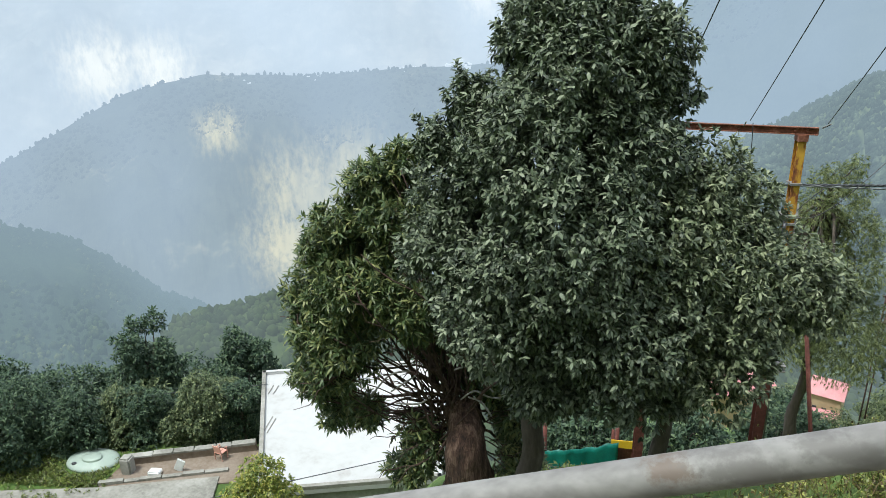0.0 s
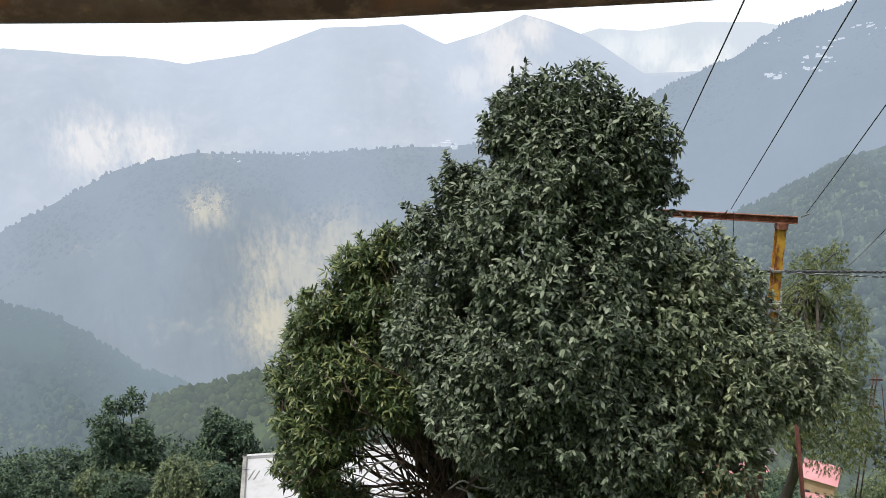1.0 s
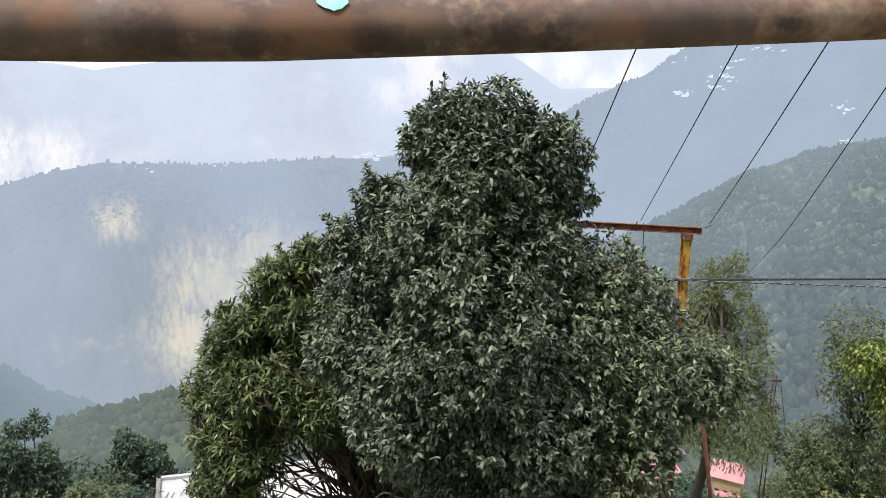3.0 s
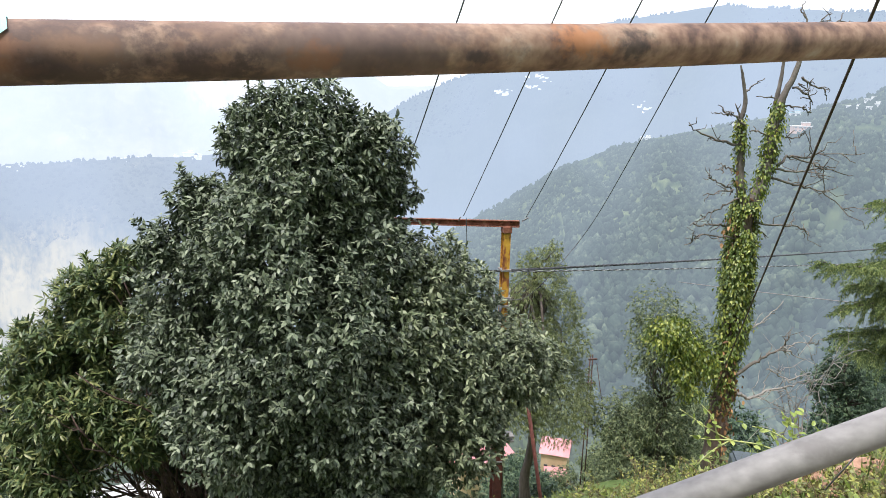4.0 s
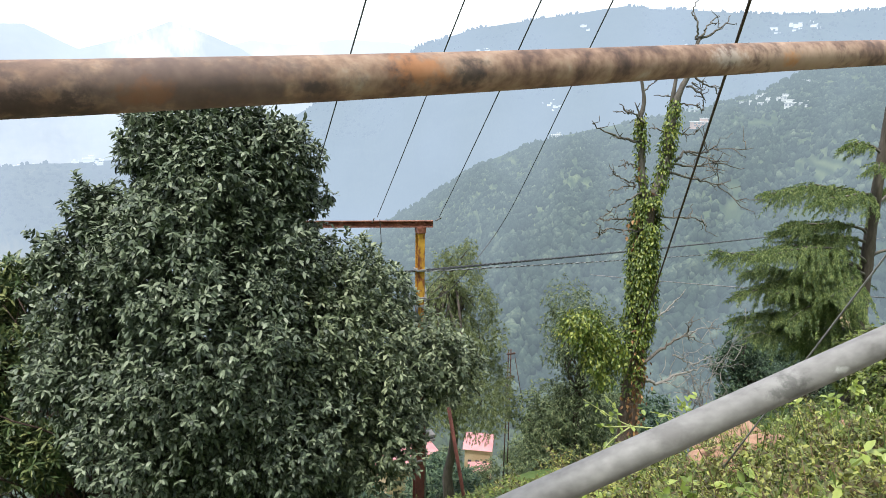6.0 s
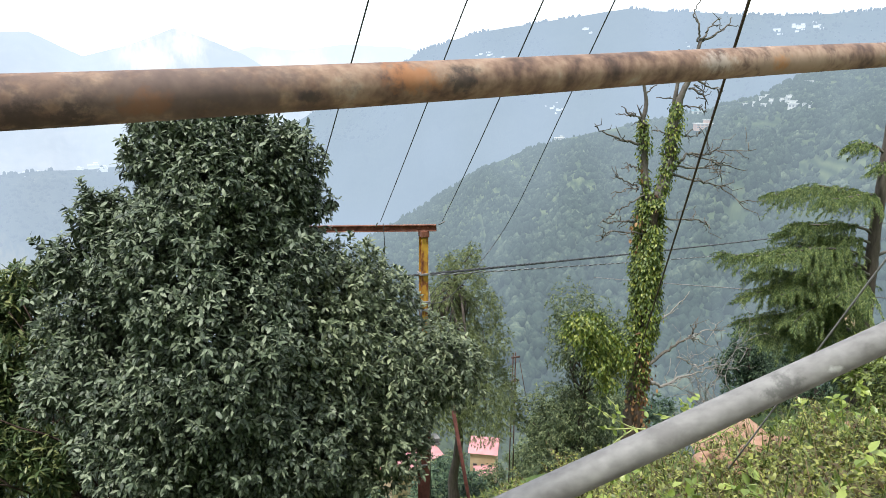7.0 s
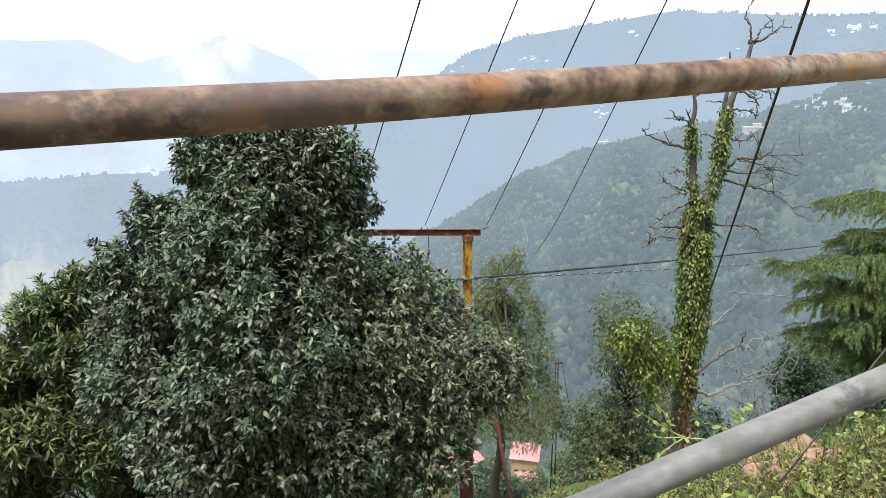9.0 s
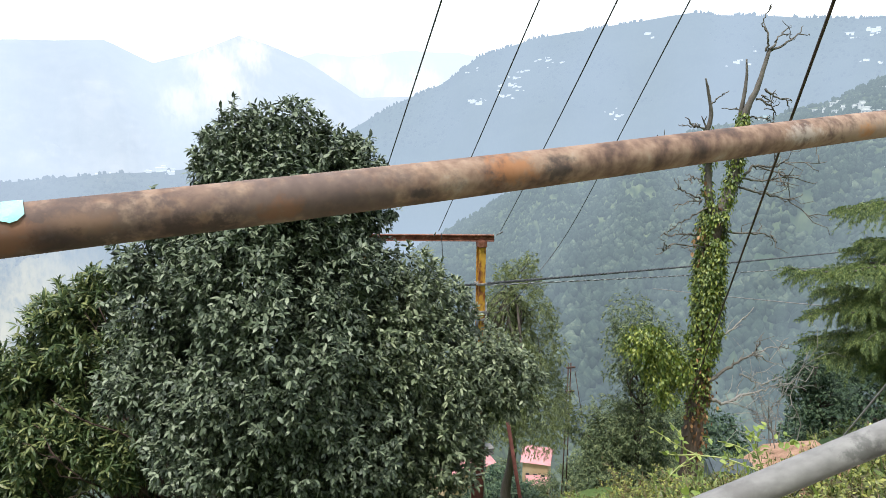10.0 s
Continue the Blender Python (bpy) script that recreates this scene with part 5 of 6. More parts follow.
def plain_tree(name, label, x, y, ztop, half_w, mat, dens, leaf, seed, n=12, count=6, foot=None, squat=0.55):
    b = on_hill(x, y)
    zt = max(ztop, b[2] + 0.8)
    h = min((zt - b[2]) * squat, 1.6 * half_w)
    zc = zt - h
    return broadleaf(name, label, b, (x, y, zc - 0.3 * h), 0.05 + 0.05 * half_w, heap(x, y, zc, half_w, h, n + 6, seed), mat, dens, leaf, count, seed, inner=0.55, limb_r=0.03 + 0.015 * half_w, broad="plain")


broadleaf("scrub_tree", "sparse grey-green tree with fine leaves beside the ivy trunk", on_hill(8.3, 12.4), (8.3, 12.4, -5.2), 0.08, heap(8.25, 12.4, -4.2, 1.0, 1.55, 22, 61), M_SCRUB, 760, (0.075, 0.024), 6, 61, inner=0.3, limb_r=0.025, broad="plain")
plain_tree("scrub_tree", "low grey-green bush on the slope", 7.9, 12.6, -5.2, 1.1, M_SCRUB, 900, (0.095, 0.032), 62, 12)
plain_tree("scrub_tree", "low olive bush on the slope", 10.3, 15.6, -7.6, 1.5, M_SCRUB, 700, (0.11, 0.035), 63, 14)
plain_tree("scrub_tree", "low olive bush on the slope", 12.4, 18.2, -8.6, 1.7, M_SCRUB, 600, (0.12, 0.04), 64, 14)
plain_tree("scrub_tree", "dark green bush below the power pole", 6.2, 15.0, -9.2, 1.3, M_WOOD, 420, (0.15, 0.05), 65, 14)
plain_tree("scrub_tree", "dark green bush below the power pole", 3.6, 13.4, -7.0, 1.0, M_WOOD, 420, (0.15, 0.05), 66, 12)
plain_tree("dark_tree", "dense dark evergreen tree beside the deodar", 12.45, 11.8, -3.9, 0.8, M_WOOD, 950, (0.085, 0.035), 67, 14)
plain_tree("dark_tree", "dense dark green tree on the slope", 14.5, 9.6, -4.2, 1.6, M_WOOD, 480, (0.14, 0.05), 68, 14)
plain_tree("dark_tree", "dense dark green tree on the slope", 16.5, 13.5, -6.0, 2.0, M_WOOD, 380, (0.16, 0.06), 69, 14)
plain_tree("scrub_tree", "grey-green bush in front of the pink-roofed house", 10.3, 21.5, -12.25, 0.9, M_SCRUB, 700, (0.10, 0.034), 92, 12)
plain_tree("scrub_tree", "grey-green bush in front of the pink-roofed house", 11.2, 21.2, -11.5, 0.5, M_SCRUB, 900, (0.09, 0.03), 93, 12)
plain_tree("scrub_tree", "grey-green bush in front of the pink-roofed house", 8.9, 21.9, -11.5, 0.7, M_SCRUB, 800, (0.09, 0.03), 94, 12)
plain_tree("scrub_tree", "leafy green bush beside the trail", 10.2, 6.6, -3.0, 0.9, M_BUSH, 620, (0.10, 0.05), 70, 12)

# the wood below the yard
for x, y, zt, w, mat, sd in ((-18.3, 28.8, -13.0, 1.5, M_WOOD, 71), (-14.4, 30.6, -14.8, 1.7, M_WOOD, 72), (-22.6, 25.6, -14.4, 2.9, M_WOOD, 73), (-25.5, 26.5, -14.8, 2.6, M_WOOD, 74), (-20.0, 28.2, -16.6, 2.2, M_SCRUB, 75), (-17.2, 27.4, -16.4, 2.1, M_SCRUB, 76), (-14.4, 27.2, -16.3, 2.2, M_SCRUB, 77), (-12.2, 28.6, -16.4, 2.0, M_WOOD, 78), (-11.4, 31.8, -17.2, 2.4, M_WOOD, 79), (-18.6, 33.5, -18.0, 2.8, M_WOOD, 80), (-24.8, 21.4, -14.6, 1.9, M_BUSH, 81), (-22.6, 31.5, -17.4, 2.6, M_WOOD, 82), (3.0, 27, -16.0, 2.4, M_WOOD, 86), (16.5, 25.5, -14.2, 2.2, M_SCRUB, 87), (18, 24, -12.5, 2.6, M_WOOD, 88), (20, 18, -9.5, 2.4, M_WOOD, 89)):
    label = "dark broadleaf tree in the wood below the yard" if mat is M_WOOD else "grey-green bushy tree in the wood below the yard"
    tagged(plain_tree("wood_tree", label, x, y, zt, w, mat, 230, (0.24, 0.095), sd, 16, 6, squat=0.45), group="wood below the yard")

for x, y, zt, w, mat, sd in ((-17.9, 19.5, -11.5, 1.5, M_WOOD, 301), (-16.3, 20.2, -12.1, 1.1, M_WOOD, 302), (-15.0, 20.9, -12.6, 1.0, M_SCRUB, 303), (-13.9, 21.1, -12.3, 1.1, M_WOOD, 304), (-12.2, 21.6, -12.2, 1.2, M_SCRUB, 305), (-10.7, 22.1, -12.4, 1.0, M_WOOD, 306), (-19.6, 18.4, -11.6, 1.4, M_BUSH, 307)):
    tagged(plain_tree("yard_bush", "leafy bush crowding the edge of the yard", x, y, zt, w, mat, 480, (0.15, 0.06), sd, 14, 6, squat=0.75), group="bushes round the yard")
plain_tree("round_shrub", "round yellow-green shrub beside the yard", -7.55, 15.25, -10.95, 1.25, M_SHRUB, 700, (0.11, 0.05), 91, 14)


# ---------------------------------------------------------------- yard and house with the white roof
def slab(name, corners, z0, z1, mat, parent=None, label=""):
    """An upright prism on a four-cornered plan."""
    v = [(x, y, z) for z in (z0, z1) for x, y in corners]
    n = len(corners)
    f = [tuple(range(n))[::-1], tuple(range(n, 2 * n))] + [(i, (i + 1) % n, (i + 1) % n + n, i + n) for i in range(n)]
    return put(name, mesh_from(name, v, f, mat), parent, label)


HC = [(-7.92, 16.78), (-2.4, 18.0), (-3.1, 25.4), (-10.37, 23.78)]


def white_house():
    root = tagged(empty("house", (-6, 21, -16.5)), "house with a flat whitewashed concrete roof stained grey", "house")
    slab("wall", [(x * 0.97 - 0.18, y * 0.985 + 0.3) for x, y in HC], YARD_Z - 7.0, -13.35, M_CONCRETE, root, "grey concrete walls")
    slab("roof", HC, -13.35, -13.2, M_WHITEROOF, root, "whitewashed roof slab with stains")
    for i in range(4):
        a, b = np.array(HC[i]), np.array(HC[(i + 1) % 4])
        d = unit(b - a)
        nrm = np.array([-d[1], d[0]])
        slab("parapet", [a, b, b + nrm * 0.14, a + nrm * 0.14], -13.197, -13.07, M_CONCRETE if i in (0, 3) else M_WHITEROOF, root, "low roof kerb")
    for x, y, L in ((-9.6, 22.6, 0.6), (-9.4, 22.6, 0.6), (-8.9, 20.4, 0.9), (-8.75, 20.3, 0.9), (-4.2, 18.9, 1.2), (-3.9, 18.9, 1.2)):
        part("rebar_stub", box_bm((0.03, L, 0.02), (x, y, -13.18)), M_CONCRETE, root, "low ridge left in the roof screed")
    return root


white_house()
yard = slab("yard_slab", [(-14.1, 17.9), (-9.2, 18.7), (-9.3, 20.7), (-13.9, 19.4)], YARD_Z - 0.4, YARD_Z + 0.05, M_YARD)
tagged(yard, "beaten earth courtyard", "courtyard", kind="structure")


def stone_wall(name, a, b, h, w, label):
    rng = np.random.default_rng(int(abs(a[0]) * 10))
    a, b = np.array(a), np.array(b)
    L = np.linalg.norm(b - a)
    d = (b - a) / L
    nrm = np.array([-d[1], d[0]])
    root = tagged(empty(name, (*a, YARD_Z)), label, "wall")
    slab("core", [a + nrm * 0.03, b + nrm * 0.03, b + nrm * (w - 0.03), a + nrm * (w - 0.03)], YARD_Z - 0.2, YARD_Z + h - 0.06, M_YARD, root)
    x = 0.0
    while x < L - 0.2:
        s = min(rng.uniform(0.5, 0.95), L - x)
        p, q = a + d * (x + 0.015), a + d * (x + s - 0.015)
        slab("coping_stone", [p, q, q + nrm * w, p + nrm * w], YARD_Z + h - 0.06, YARD_Z + h + rng.uniform(-0.02, 0.05), M_CONCRETE, root)
        x += s
    return root


stone_wall("yard_wall", (-13.71, 19.12), (-9.45, 20.36), 0.38, 0.26, "low mud-coloured yard wall with stone coping")
stone_wall("yard_wall", (-14.14, 18.0), (-10.0, 19.15), 0.12, 0.16, "low kerb wall along the yard")
part("gate_pillar", box_bm((0.38, 0.38, 0.68), (-13.5, 18.85, YARD_Z + 0.32), bevel=0.05), M_CONCRETE)
tagged(bpy.data.objects["gate_pillar"], "short weathered stone pillar at the yard wall", "pillar")
slab("paving", [(-18.6, 16.4), (-9.8, 17.0), (-10.2, 18.85), (-13.95, 17.93), (-17.6, 17.4)], YARD_Z, YARD_Z + 0.09, M_CONCRETE)
tagged(bpy.data.objects["paving"], "pale concrete apron below the kerb", "paving", kind="structure")


def plastic_chair(at, turn):
    root = tagged(empty("plastic_chair", at), "salmon pink plastic armchair in the yard", "chair")
    m = Matrix.Translation(at) @ Matrix.Rotation(turn, 4, "Z") @ Matrix.Scale(0.72, 4)
    def piece(name, size, at_, rot=None):
        bm = box_bm(size, at_, rot, 0.012)
        bmesh.ops.transform(bm, matrix=m, verts=bm.verts)
        part(name, bm, M_CHAIR, root)
    piece("seat", (0.46, 0.44, 0.035), (0, 0, 0.42))
    piece("backrest", (0.46, 0.035, 0.42), (0, 0.22, 0.64), Matrix.Rotation(radians(-10), 4, "X"))
    for sx in (-0.22, 0.22):
        piece("armrest", (0.05, 0.42, 0.03), (sx, 0, 0.63))
        for sy in (-0.2, 0.2):
            piece("leg", (0.045, 0.045, 0.62 if sy < 0 else 0.42), (sx, sy, 0.31 if sy < 0 else 0.21))


plastic_chair((-10.55, 19.85, YARD_Z + 0.05), radians(160))
tagged(part("white_stool", box_bm((0.42, 0.3, 0.16), (-12.5, 18.8, YARD_Z + 0.13), bevel=0.03), M_WHITE), "small white plastic stool", "stool")
tagged(part("broken_chair", box_bm((0.3, 0.06, 0.5), (-11.7, 19.05, YARD_Z + 0.28), Matrix.Rotation(radians(25), 4, "Y"), 0.02), M_WHITE), "white broken plastic chair back leaning in the yard", "chair")


def tank_cover():
    """A shallow oval domed cover with a round hatch."""
    root = tagged(empty("water_tank", (-15.1, 19.3, YARD_Z)), "pale green domed water tank cover with a round hatch", "water tank")
    prof = [(0.95, 0.0), (0.95, 0.08), (0.90, 0.13), (0.75, 0.19), (0.50, 0.23), (0.3, 0.25), (0.02, 0.255)]
    arr = tube_arrays([(-15.1, 19.3 / 0.7, YARD_Z + z) for _, z in prof], [r for r, _ in prof], 36)
    put("dome", fast_mesh("dome", arr[0] * [1, 0.7, 1], arr[1], M_DOME, True), root)
    arr = tube_arrays([(-15.05, 19.2 / 0.7, YARD_Z + z) for z in (0.16, 0.29, 0.31, 0.315)], [0.36, 0.36, 0.33, 0.02], 24)
    put("hatch", fast_mesh("hatch", arr[0] * [1, 0.7, 1], arr[1], M_DOME, True), root, "round pale hatch")
    arr = tube_arrays([(-15.55, 18.9 / 0.7, YARD_Z + z) for z in (0.1, 0.22, 0.23)], [0.09, 0.09, 0.01], 12)
    put("vent", fast_mesh("vent", arr[0] * [1, 0.7, 1], arr[1], M_DARK, True), root, "dark vent hole")


tank_cover()
wire("pale_wire", (12.9, 19.3, -4.75), (13.3, 5.4, -1.75), 0.012, M_GREYPIPE, "thin pale wire strung below the bundled cable", 0.004)
wire("yard_wire", (-24, 20.0, -13.2), (-9.5, 22.3, -12.75), 0.010, M_WIRE, "thin black wire across the wood", 0.01)
wire("roof_wire", (-10.2, 14.5, -12.1), (-2.4, 17.4, -11.6), 0.014, M_WIRE, "thin black wire across the white roof", 0.004)

# ---------------------------------------------------------------- houses and odds and ends on the slope
def gable_house(name, label, at, w, d, h, roof_h, turn, wall_mat, roof_mat, rows=1, window_mat=None):
    root = tagged(empty(name, at), label, "house")
    m = Matrix.Translation(at) @ Matrix.Rotation(turn, 4, "Z")
    bm = box_bm((w, d, h), (0, 0, h / 2))
    bmesh.ops.transform(bm, matrix=m, verts=bm.verts)
    part("wall", bm, wall_mat, root)
    o = 0.08 * w
    v = [(-w / 2 - o, -d / 2 - o, h), (w / 2 + o, -d / 2 - o, h), (w / 2 + o, d / 2 + o, h), (-w / 2 - o, d / 2 + o, h), (-w / 2 - o, 0, h + roof_h), (w / 2 + o, 0, h + roof_h)]
    f = [(0, 1, 5, 4), (2, 3, 4, 5), (1, 2, 5), (3, 0, 4), (3, 2, 1, 0)]
    me = mesh_from("roof", [tuple(m @ Vector(p)) for p in v], f, roof_mat)
    put("roof", me, root)
    for r in range(rows):
        for i in range(3):
            bm = box_bm((w * 0.14, 0.06 * d, h * 0.36 / rows), ((i - 1) * w * 0.3, -d / 2, h * (r + 0.55) / rows))
            bmesh.ops.transform(bm, matrix=m, verts=bm.verts)
            part("window", bm, window_mat or M_DARK, root)
    return root


pink = gable_house("house", "small house with a pink tin roof and ochre walls among bushes", (14.6, 31.6, -19.75), 1.35, 1.6, 2.3, 0.55, radians(-30), M_OCHRE, M_PINKROOF, 1)
part("awning", box_bm((1.2, 0.6, 0.05), (14.2, 30.6, -18.3), Matrix.Rotation(radians(-18), 4, "Z") @ Matrix.Rotation(radians(32), 4, "X")), M_PINKROOF, pink, "sloping pink tin awning")
gable_house("house", "cream house behind the cedar", (29.7, 23.7, -11.2), 2.0, 1.6, 1.6, 0.5, radians(-50), M_WHITE, M_OCHRE, 1)
gable_house("house", "shed with a pink tin roof half hidden by leaves", (10.2, 32.5, -19.6), 3.0, 2.4, 2.0, 0.6, radians(20), M_OCHRE, M_PINKROOF, 0)
gable_house("house", "low shed with a peach tin roof behind the weeds", (8.2, 8.0, -5.75), 1.5, 1.4, 1.3, 0.4, radians(25), M_OCHRE, M_SOIL)
tagged(part("water_tank", box_bm((0.6, 0.5, 0.6), (6.35, 7.1, -3.72), Matrix.Rotation(radians(-25), 4, "Z"), 0.04), M_SLATE := surface("slate_paint", [(0.3, (0.045, 0.055, 0.065)), (0.7, (0.08, 0.10, 0.11))], scale=4, rough=0.6)), "slate grey water tank half hidden by weeds", "water tank")


def tarp_screen():
    rng = np.random.default_rng(8)
    root = tagged(empty("tarpaulin_fence", (1.3, 12.0, -9)), "sagging teal tarpaulin fence tied to posts", "fence")
    n, mrows = 26, 9
    v, f = [], []
    for j in range(mrows):
        for i in range(n):
            x = 0.55 + 1.4 * i / (n - 1)
            top = -7.55 + 0.40 * i / (n - 1)
            z = top - 1.0 * j / (mrows - 1)
            v.append((x, 12.05 - 0.1 * x + 0.06 * noise.noise(Vector((i * 0.31, j * 0.23, 4.2))) + 0.03 * noise.noise(Vector((i * 0.9, j * 0.5 + i * 0.4, 1.7))), z - 0.05 * math.sin(math.pi * i / (n - 1))))
    for j in range(mrows - 1):
        for i in range(n - 1):
            a = j * n + i
            f.append((a, a + 1, a + n + 1, a + n))
    me = mesh_from("sheet", v, f, M_TEAL, True)
    sheet = put("sheet", me, root)
    th = sheet.modifiers.new("thick", "SOLIDIFY")
    th.thickness = 0.006
    for x in (0.55, 1.95):
        tube("post", [on_hill(x, 12.1, -0.2), (x, 12.1, -7.0)], 0.04, M_REDRUST, root, seg=8)


tarp_screen()
sign = tagged(empty("sign_board", (2.1, 11.9, -8)), "yellow tin sheet on a rusty frame", "sign")
part("sheet", box_bm((0.54, 0.02, 0.17), (2.08, 11.88, -7.22), Matrix.Rotation(radians(3), 4, "Y"), 0.004), M_SIGN, sign)
part("backing", box_bm((0.5, 0.02, 0.6), (2.1, 11.95, -7.6)), M_REDRUST, sign)
for x in (1.85, 2.33):
    tube("post", [on_hill(x, 11.95, -0.2), (x, 11.95, -6.95)], 0.03, M_REDRUST, sign, seg=7)


# ---------------------------------------------------------------- undergrowth on the slope
def scatter(n, x0, x1, y0, y1, rng):
    x = rng.uniform(x0, x1, n)
    y = rng.uniform(y0, y1, n)
    return np.stack([x, y, hill(x, y)], 1)


def undergrowth():
    rng = np.random.default_rng(101)
    p = np.vstack([scatter(30000, -23, 16, 3.0, 28, rng), scatter(5000, 0.6, 6.0, 1.6, 7.0, rng), scatter(4500, -7.0, 2.0, 1.2, 6.0, rng), scatter(2600, -20.5, -14.2, 17.9, 19.8, rng)])
    c = np.sin(p[:, 0] * 0.7 + 1.3 * np.sin(p[:, 1] * 0.5)) * np.sin(p[:, 1] * 0.6 + 0.5)
    inyard = (p[:, 0] > -13.9) & (p[:, 0] < -2.2) & (p[:, 1] > 17.0) & (p[:, 1] < 25.6)
    ontank = ((p[:, 0] + 15.1) / 1.05) ** 2 + ((p[:, 1] - 19.3) / 0.75) ** 2 < 1
    p = p[((c > -0.45) | (p[:, 0] < -14)) & ~inyard & ~ontank]
    p[:, 2] += rng.uniform(0, 0.35, len(p)) * (0.5 + 0.5 * np.sin(p[:, 0] * 1.7) * np.sin(p[:, 1] * 1.4))
    v, t = whorls(p, np.tile([0.0, 0.0, 1.0], (len(p), 1)), 5, 0.14, 0.045, rng, 0.9, 0.1, 0.5, "plain")
    ob = put("undergrowth", fast_mesh("undergrowth", v, t, M_BUSH))
    tagged(ob, "green weeds and grass covering the slope", "undergrowth", kind="stuff")


undergrowth()


def weeds():
    """Leafy stems close to the railing."""
    rng = np.random.default_rng(102)
    stems, P, W = [], [], []
    for _ in range(1050):
        x = rng.uniform(1.6, 7.4)
        y = rng.uniform(0.35 * x + 0.6, 0.42 * x + 3.4 - 0.25 * max(0, x - 4))
        if len(stems) % 4 == 3:
            x = rng.uniform(1.8, 5.5)
            y = rng.uniform(0.42 * x + 3.4, 0.42 * x + 6.2)
        b = np.array(on_hill(x, y))
        h = rng.uniform(0.25, 0.75)
        if rng.uniform() < 0.45:
            h *= 0.7
        h *= 1.0 if x < 4 else 0.65
        tip = b + [rng.normal(0, 0.18), rng.normal(0, 0.18), h]
        pts = bent(b - [0, 0, 0.05], tip, rng, 6, 0, 0.05)
        stems.append(tube_arrays(pts, np.linspace(0.006, 0.002, 6), 4))
        for k in np.linspace(0.25, 1.0, 16):
            i = min(int(k * 5), 4)
            P.append(pts[i] + (pts[i + 1] - pts[i]) * (k * 5 - i) + rng.normal(0, 0.035, 3))
            W.append((rng.normal(0, 0.5), rng.normal(0, 0.5), 0.9))
    P, W = np.array(P), np.array(W)
    root = tagged(empty("weeds", (3, 3, -1)), "tangle of green and reddish leafy weeds", "weeds", kind="stuff")
    v, t = join(stems)
    put("stems", fast_mesh("stems", v, t, M_STEM, True), root, "thin weed stems")
    v, t = whorls(P, W, 5, 0.042, 0.019, rng, 0.9, 0.2, 0.4, "oval")
    put("leaves", fast_mesh("leaves", v, t, M_WEED), root)
    q = scatter(260, 2.4, 7.5, 1.6, 4.6, rng)
    q = q[(q[:, 1] > 0.38 * q[:, 0] + 0.6) & (np.sin(q[:, 0] * 2.1 + 1) > 0)]
    q[:, 2] += rng.uniform(0.3, 0.6, len(q))
    v, t = whorls(q, np.tile([0, -0.3, 0.8], (len(q), 1)), 4, 0.095, 0.068, rng, 0.9, 0.3, 0.4, True)
    put("broad_leaves", fast_mesh("broad_leaves", v, t, M_VINELEAF), root, "broad light green leaves")
    # long grass
    n = 1500
    p = scatter(n, 1.4, 9.0, 1.2, 7.0, rng)
    p = p[p[:, 1] > 0.35 * p[:, 0] + 0.6]
    w = np.stack([rng.normal(0, 0.35, len(p)), rng.normal(0, 0.35, len(p)), np.ones(len(p))], 1)
    v, t = leaf_arrays(p, w, rng.uniform(0.3, 0.75, len(p)), rng.uniform(0.008, 0.018, len(p)), rng=rng)
    put("grass", fast_mesh("grass", v, t, M_GRASS), root, "long thin grass blades")


M_VINE = surface("vine_stem", [(0.3, (0.30, 0.32, 0.10)), (0.7, (0.42, 0.44, 0.18))], rough=0.6, bump=0)
M_VINELEAF = leaf_mat("vine_leaf", (0.16, 0.22, 0.04), (0.25, 0.33, 0.06), (0.40, 0.46, 0.12), glow=0.35)
M_STEM = surface("weed_stem", [(0.3, (0.12, 0.10, 0.04)), (0.7, (0.26, 0.16, 0.09))], rough=0.8, bump=0)
weeds()


def vine():
    rng = np.random.default_rng(103)
    root = tagged(empty("vine", (2.4, 2.3, -0.9)), "pale green climbing vine with tendrils and broad leaves", "plant")
    a = np.array([2.46, 2.28, -0.24])
    lines = [[tuple(a), (2.30, 2.34, -0.18), (2.18, 2.385, -0.165), (2.09, 2.42, -0.12), (2.03, 2.445, -0.08), (1.97, 2.47, -0.04)], [(2.18, 2.385, -0.165), (2.08, 2.41, -0.165), (2.01, 2.43, -0.15)], [(2.12, 2.405, -0.14), (2.10, 2.41, -0.07), (2.05, 2.43, -0.01)], [(2.18, 2.385, -0.165), (2.10, 2.40, -0.22), (2.05, 2.42, -0.29)], [tuple(a), (2.42, 2.29, -0.15), (2.40, 2.30, -0.07), (2.36, 2.32, -0.02)], [(2.42, 2.29, -0.16), (2.33, 2.32, -0.11), (2.25, 2.35, -0.09)], [tuple(a), (2.55, 2.24, -0.18), (2.62, 2.22, -0.13)]]
    tube("stem", curve_through([on_hill(2.75, 2.25), (2.60, 2.26, -0.55), tuple(a)]), 0.0022, M_STEM, root, "thin brown stem", seg=5)
    P = []
    for L in lines:
        c = curve_through(L, 8)
        tube("stem", c, np.linspace(0.0036, 0.0018, len(c)), M_VINE, root, seg=6)
        P += [c[i] for i in range(4, len(c), 4)]
    for _ in range(26):
        P.append(np.array([2.42, 2.30, -0.10]) + rng.normal(0, 1, 3) * [0.10, 0.05, 0.04])
    P = np.array(P)
    v, t = whorls(P, np.tile([0, -0.3, 0.7], (len(P), 1)), 2, 0.034, 0.023, rng, 0.8, 0.2, 0.6, True)
    put("leaves", fast_mesh("leaves", v, t, M_VINELEAF), root)


vine()


